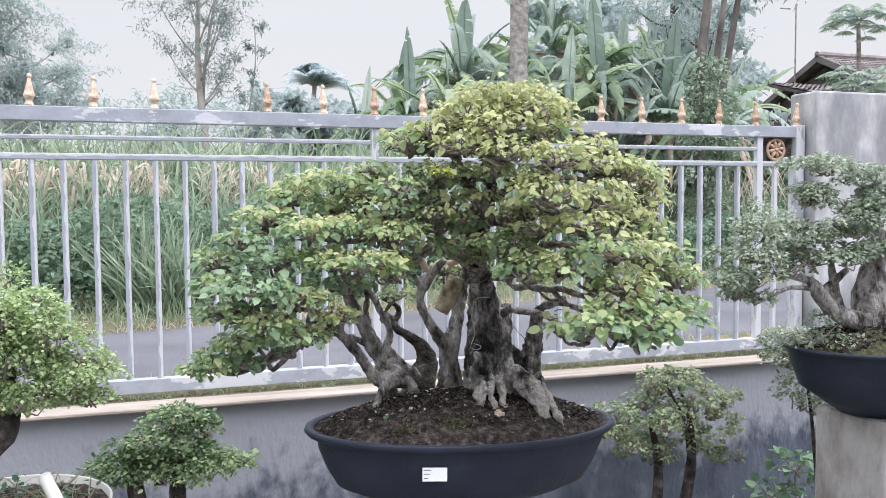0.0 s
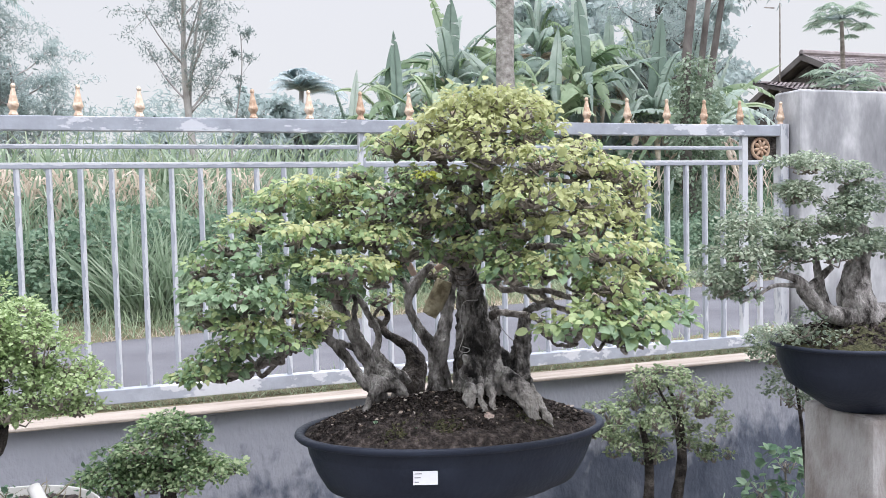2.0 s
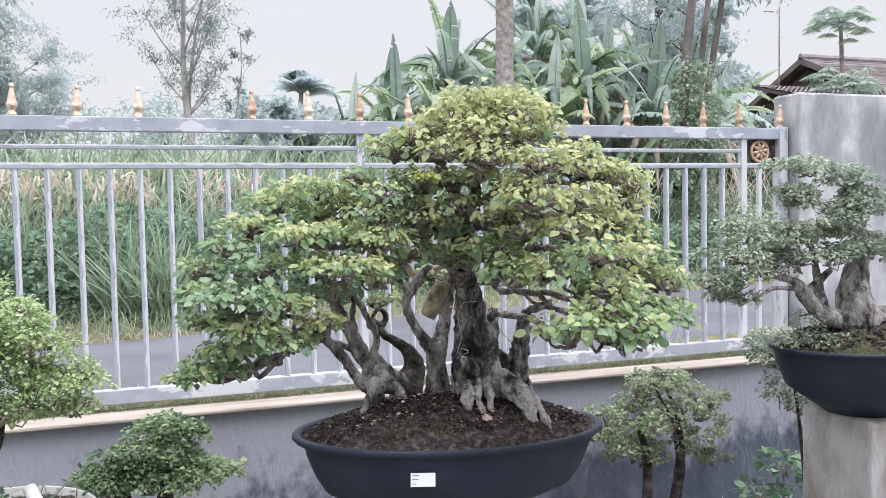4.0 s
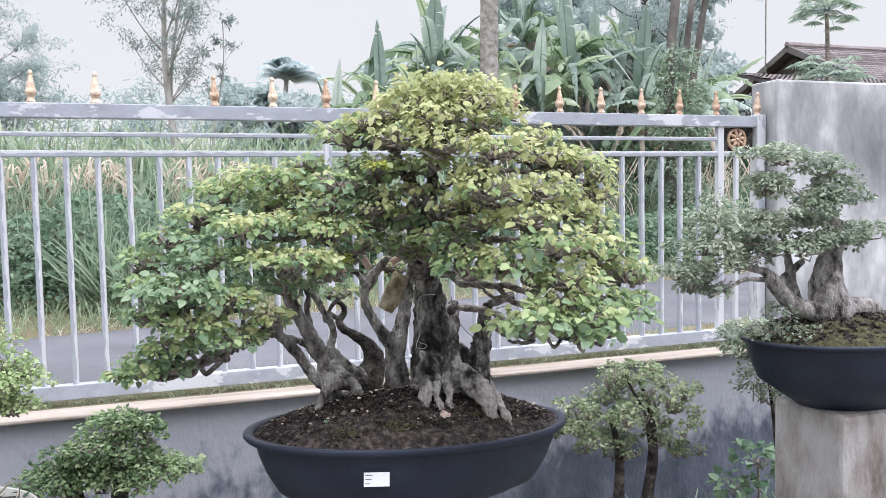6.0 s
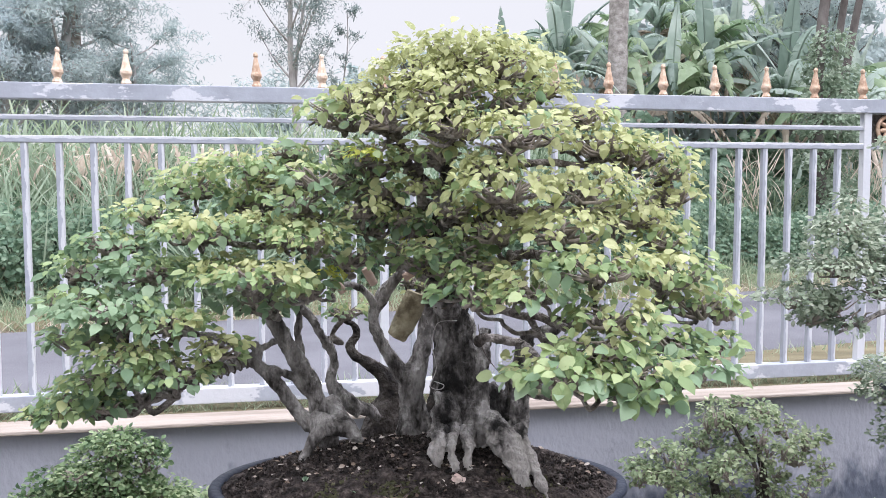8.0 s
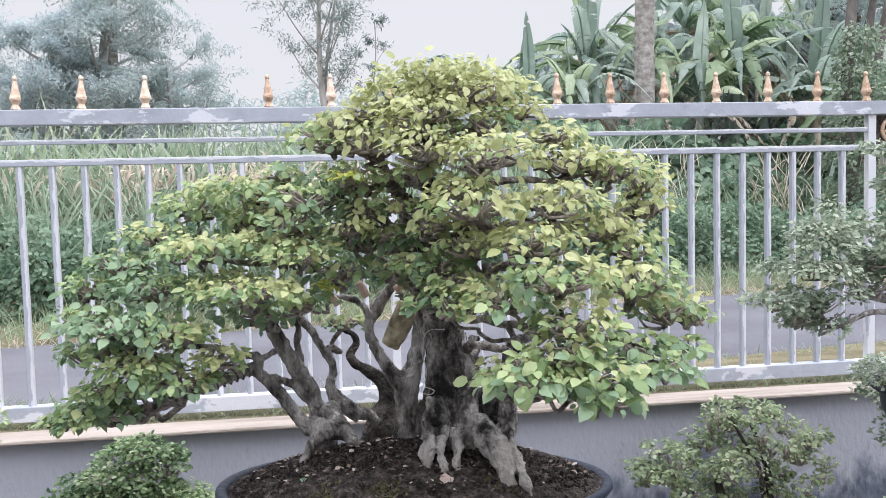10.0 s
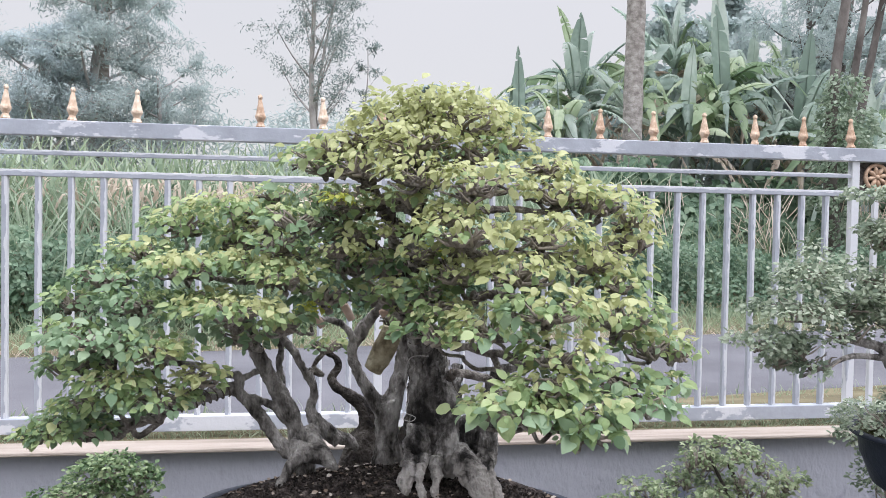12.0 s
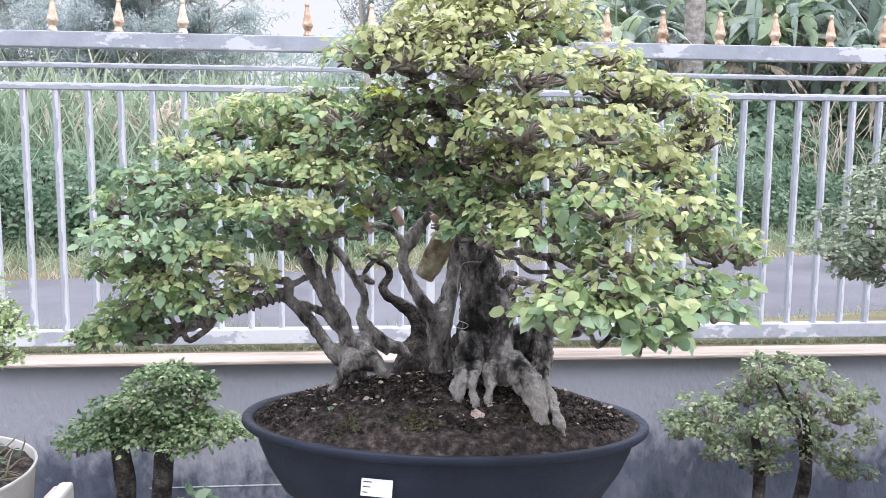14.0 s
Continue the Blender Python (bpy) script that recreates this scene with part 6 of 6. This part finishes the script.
def banana_leaf(root, d, length, width, bend, tear):
    """One arching blade with a midrib, folded along it and torn along its side veins."""
    s = Shape()
    us = np.linspace(0, 1, 22)
    d = np.array(d, float)
    flat = unit(np.array([d[0], d[1], 0.0]) + 1e-6)
    side = np.cross(flat, np.array([0, 0, 1.0]))
    roll = U(-0.7, 0.7)
    lift = np.cross(side, unit(d))
    side = side * math.cos(roll) + lift * math.sin(roll)
    c = [root + d * length * u + (flat * 0.25 - np.array([0, 0, 1.0])) * bend * length * u * u * u for u in us]
    w = [width * min(1, u * 6) * (1 - max(0, (u - 0.5) / 0.5) ** 2.0) + 0.004 for u in us]
    v, f = [], []
    for sgn in (-1, 1):
        fold, hang = U(0.1, 0.4), 0.0
        for i in range(len(us) - 1):
            split = U(0, 1) < 0.48 * tear
            if split:
                hang = U(0, 0.8) * tear
            along = c[i + 1] - c[i]
            base = len(v)
            for j, (q, ww) in enumerate(((c[i], w[i]), (c[i + 1], w[i + 1]))):
                back = along * (-0.7 if j and split else 0.0)
                v += [q, q + side * sgn * ww * 0.55 + lift * fold * 0.5 * ww + back * 0.4, q + side * sgn * ww * (1 - 0.35 * hang) + lift * fold * 0.6 * ww - np.array([0, 0, 1.0]) * (0.15 + hang) * ww + back + along * 0.5]
            f += [(base, base + 1, base + 4, base + 3), (base + 1, base + 2, base + 5, base + 4)]
    s.add(v, f)
    s.tube([(*(q - np.array([0, 0, 0.012])), 0.03 * (1.1 - u)) for q, u in zip(c, us)], 5)
    return s


def tiled_deck(x0, x1, ya, za, yb, zb):
    """The boards under a slope of tiles."""
    v = [(x, y, z + h) for h in (-0.02, -0.10) for x, y, z in ((x0, ya, za), (x1, ya, za), (x1, yb, zb), (x0, yb, zb))]
    return Shape().add(v, [(0, 1, 2, 3), (7, 6, 5, 4), (0, 4, 5, 1), (1, 5, 6, 2), (2, 6, 7, 3), (3, 7, 4, 0)])


def banana(at, height, leaves, length, seed_turn, mats):
    t = thing("banana_plant", "banana plant with large torn arching leaves", "banana plant", at, "banana plants")
    b = np.array(at, float)
    part("pseudostem", Shape().tube([(b[0], b[1], b[2] - 0.05, 0.13), (b[0] + 0.02, b[1], b[2] + height * 0.5, 0.105), (b[0] + 0.03, b[1], b[2] + height, 0.06)], 12, 0.05), M_HAZED, t)
    top = b + np.array([0.03, 0, height * 0.96])
    for k in range(leaves + 8):
        g = seed_turn + k * 2.399
        el = radians(U(15, 82)) if k else radians(86)
        d = np.array([math.cos(g) * math.cos(el), math.sin(g) * math.cos(el) * 0.8, math.sin(el)])
        part("leaf", banana_leaf(top, d, length * U(0.55, 1.0), length * 0.082 * U(0.5, 1.2), U(0.1, 1.3) if k else 0.05, U(0.25, 1.1) if k else 0.3), mats[k % len(mats)], t)
    for k in range(5):
        g = seed_turn + 1.2 + k * 2.9
        part("dry_leaf", banana_leaf(top - np.array([0, 0, 0.15]), (math.cos(g) * 0.7, math.sin(g) * 0.5, 0.25), length * 0.7, 0.10, 1.0, 1.0), M_DRY, t, "brown withered leaf")
    return t


M_BANANA_PALE = leaf_material("banana_leaf_pale", (0.22, 0.31, 0.18), (0.375, 0.475, 0.29), (0.54, 0.62, 0.43), 0.42, 0.5, vary=0.75)
BM = (M_BANANA, M_BANANA_PALE, M_BANANA, M_BANANA_PALE, M_BANANA)
for x, y, h, ln, g in ((3.9, 12.6, 2.2, 1.9, 0.3), (4.7, 12.0, 2.7, 2.0, 1.7), (5.4, 11.6, 2.7, 2.2, 2.6), (6.0, 12.6, 3.2, 2.2, 0.9), (7.0, 12.0, 2.9, 2.4, 4.0),
                          (7.7, 11.2, 2.3, 2.3, 5.0), (8.5, 11.4, 2.9, 2.5, 2.2), (9.0, 12.4, 3.6, 2.5, 3.3), (9.9, 11.0, 2.8, 2.4, 0.2), (10.5, 10.0, 2.4, 2.2, 1.0),
                          (11.4, 11.2, 2.8, 2.3, 3.9), (5.0, 13.8, 2.9, 2.0, 0.8), (6.6, 14.0, 3.7, 2.3, 2.9), (7.9, 13.6, 3.6, 2.3, 1.1), (8.8, 14.2, 4.4, 2.4, 5.1), (10.2, 13.4, 4.0, 2.4, 0.6), (11.3, 13.8, 4.3, 2.4, 2.0), (12.4, 13.0, 3.4, 2.3, 3.0),
                          (-7.2, 15.2, 1.6, 1.7, 0.4), (-5.9, 15.6, 1.3, 1.6, 1.9)):
    banana((x, y, 0.78), h + (0.4 if 5.5 < x < 9.5 else 0.0), 9 if x > 0 else 7, ln, g, BM)
leafy_bank("thicket", "shady thicket under the banana plants", 9000, (4, 16), 8.6, 1.8, 0.75, 2.1, 0.2, M_HEDGE, "thicket", LEAF, 0.3)

# tall trunks with creepers by the road
for x, y, h, r, lean in ((8.66, 8.0, 8.0, 0.12, 0.1), (9.25, 8.5, 8.0, 0.085, 0.15), (9.46, 8.7, 8.0, 0.09, 0.6)):
    limb_tree("tree", "tall grey trunk with sparse drooping foliage", (x, y, 0.75), h, lean, r, 1.3, 5, 0.13, M_PINNATE, 330, NARROW, M_TRUNK_DARK, 0.56, 1.6)
PADS_IVY = [(8.62 + 0.1 * math.sin(z * 5), 7.9, z, 0.34 + 0.08 * math.sin(z * 3), 0.32) for z in (1.2, 1.7, 2.2, 2.7, 3.1, 3.5, 3.85)] + [(9.1, 8.2, z, 0.30, 0.3) for z in (1.2, 1.8, 2.4, 2.9, 3.4)]
tagged(single("creeper", Shape().scatter(SMALL_LEAF, *pad_leaves(PADS_IVY, 0.07, 3.6, 0.0, 0.6)), M_CREEPER, "fine green creeper climbing the tree trunks", "creeper", kind="stuff"))


# ---- house ----
def tiled_slope(x0, x1, ya, za, yb, zb, rows, step=0.14):
    """A roof slope from its eave (ya, za) to its ridge (yb, zb), in overlapping courses of curved tiles, joined."""
    courses = []
    for j in range(rows):
        u, w = j / rows, (j + 1.12) / rows
        n = int((x1 - x0) / step)
        v, f = [], []
        for i in range(n * 4 + 1):
            x = x0 + (x1 - x0) * i / (n * 4)
            h = 0.014 * math.sin(i * math.pi / 2)
            v += [(x, ya + (yb - ya) * u, za + (zb - za) * u + 0.03 + h), (x, ya + (yb - ya) * w, za + (zb - za) * w + h)]
        f = [(2 * i, 2 * i + 2, 2 * i + 3, 2 * i + 1) for i in range(n * 4)]
        courses.append(Shape().add(v, f))
    return courses


house = thing("house", "low village house with a weathered brown tile roof", "house", (19, 16, 0.75))
part("wall", Shape().box(19.15, 28, 15.00, 19.4, 0.7, 4.75), M_HOUSE, house, smooth=False)
for ya in (13.6, 19.6):
    part("roof_deck", tiled_deck(18.80, 29, ya, 4.72, 16.6, 6.15), M_ROOF, house, smooth=False)
part("roof_deck", tiled_deck(14.60, 21, 11.8, 4.25, 13.8, 4.80), M_ROOF, house, smooth=False)
for course in tiled_slope(18.80, 29, 13.6, 4.72, 16.6, 6.15, 15):
    part("tile_course", course, M_ROOF, house, "weathered brown clay tiles", smooth=False)
for course in tiled_slope(18.80, 29, 19.6, 4.72, 16.6, 6.15, 15):
    part("tile_course", course, M_ROOF, house, "weathered brown clay tiles", smooth=False)
part("ridge", Shape().tube([(18.70, 16.6, 6.2, 0.10), (23, 16.6, 6.2, 0.10), (29, 16.6, 6.2, 0.10)], 8), M_ROOF, house, smooth=False)
for ya in (13.5, 19.7):
    part("barge_board", Shape().add([(18.70, ya, 4.70), (18.80, ya, 4.70), (18.80, 16.6, 6.18), (18.70, 16.6, 6.18), (18.70, ya, 4.52), (18.80, ya, 4.52), (18.80, 16.6, 5.98), (18.70, 16.6, 5.98)],
                                    [(0, 1, 2, 3), (4, 7, 6, 5), (0, 3, 7, 4), (1, 5, 6, 2), (0, 4, 5, 1)]), M_HOUSE, house, smooth=False)
part("gable", Shape().add([(19.00, 15.00, 4.7), (19.00, 19.00, 4.7), (19.00, 16.6, 5.85), (19.10, 15.00, 4.7), (19.10, 19.00, 4.7), (19.10, 16.6, 5.85)], [(0, 1, 2), (3, 5, 4), (0, 3, 4, 1)]), M_DARKBARK, house, smooth=False)
for course in tiled_slope(14.60, 21, 11.8, 4.25, 13.8, 4.80, 7):
    part("tile_course", course, M_ROOF, house, "lower porch roof of brown tiles", smooth=False)
part("porch_wall", Shape().box(15.00, 20.6, 12.6, 12.8, 0.7, 4.35), M_HOUSE, house, smooth=False)
single("antenna_pole", Shape().tube([(18.70, 17.5, 0.8, 0.03), (18.70, 17.5, 4, 0.03), (18.70, 17.5, 7.9, 0.02)], 8).box(18.12, 18.48, 17.48, 17.52, 7.72, 7.75), M_TRUNK, "thin antenna pole above the roof", "antenna")


limb_tree("tree", "hazy green tree among the banana plants", (11.0, 12.6, 0.8), 7.0, 0.1, 0.14, 1.6, 16, 0.13, M_HAZED, 520, NARROW, M_TRUNK_DARK, 0.3)
limb_tree("tree", "hazy green tree among the banana plants", (12.4, 13.4, 0.8), 6.6, 0.1, 0.14, 1.6, 16, 0.13, M_HAZED, 520, NARROW, M_TRUNK_DARK, 0.3)


def papaya(at, height, crown):
    t = thing("papaya_tree", "slim papaya tree with an umbrella of lobed leaves", "papaya tree", at, "papaya trees")
    b = np.array(at, float)
    part("trunk", Shape().tube([(*b, 0.09), (b[0] + 0.05, b[1], b[2] + height * 0.5, 0.07), (b[0] - 0.05, b[1], b[2] + height, 0.045)], 10, 0.06), M_TRUNK, t)
    top = b + np.array([-0.05, 0, height])
    s, st = Shape(), Shape()
    for k in range(34):
        g, el = k * 2.399, radians(U(-40, 60))
        e = top + crown * np.array([math.cos(g) * math.cos(el), math.sin(g) * math.cos(el), math.sin(el) * 0.7]) * U(0.6, 1)
        st.tube([(*top, 0.012), (*((top + e) / 2 + np.array([0, 0, 0.08])), 0.01), (*e, 0.006)], 5)
        m = 13
        fan = np.linspace(-2.2, 2.2, m)
        out = unit(e - top)
        ah = np.stack([out[0] * np.cos(fan) - out[1] * np.sin(fan), out[0] * np.sin(fan) + out[1] * np.cos(fan), np.full(m, -0.35)], 1)
        s.scatter(NARROW, np.tile(e, (m, 1)), ah, np.tile(out * 0.9 + np.array([0, 0, 0.5]), (m, 1)) + RNG.normal(0, 0.25, (m, 3)), np.full(m, 0.36 * crown))
    part("stalk_fan", st, M_HAZED, t, kind="stuff")
    part("crown", s, M_PAPAYA, t, smooth=False, kind="stuff")


papaya((16.75, 13.0, 0.75), 5.55, 0.80)
papaya((15.7, 11.9, 0.75), 3.75, 0.85)

leaf_pieces(*BONSAI_LEAVES)
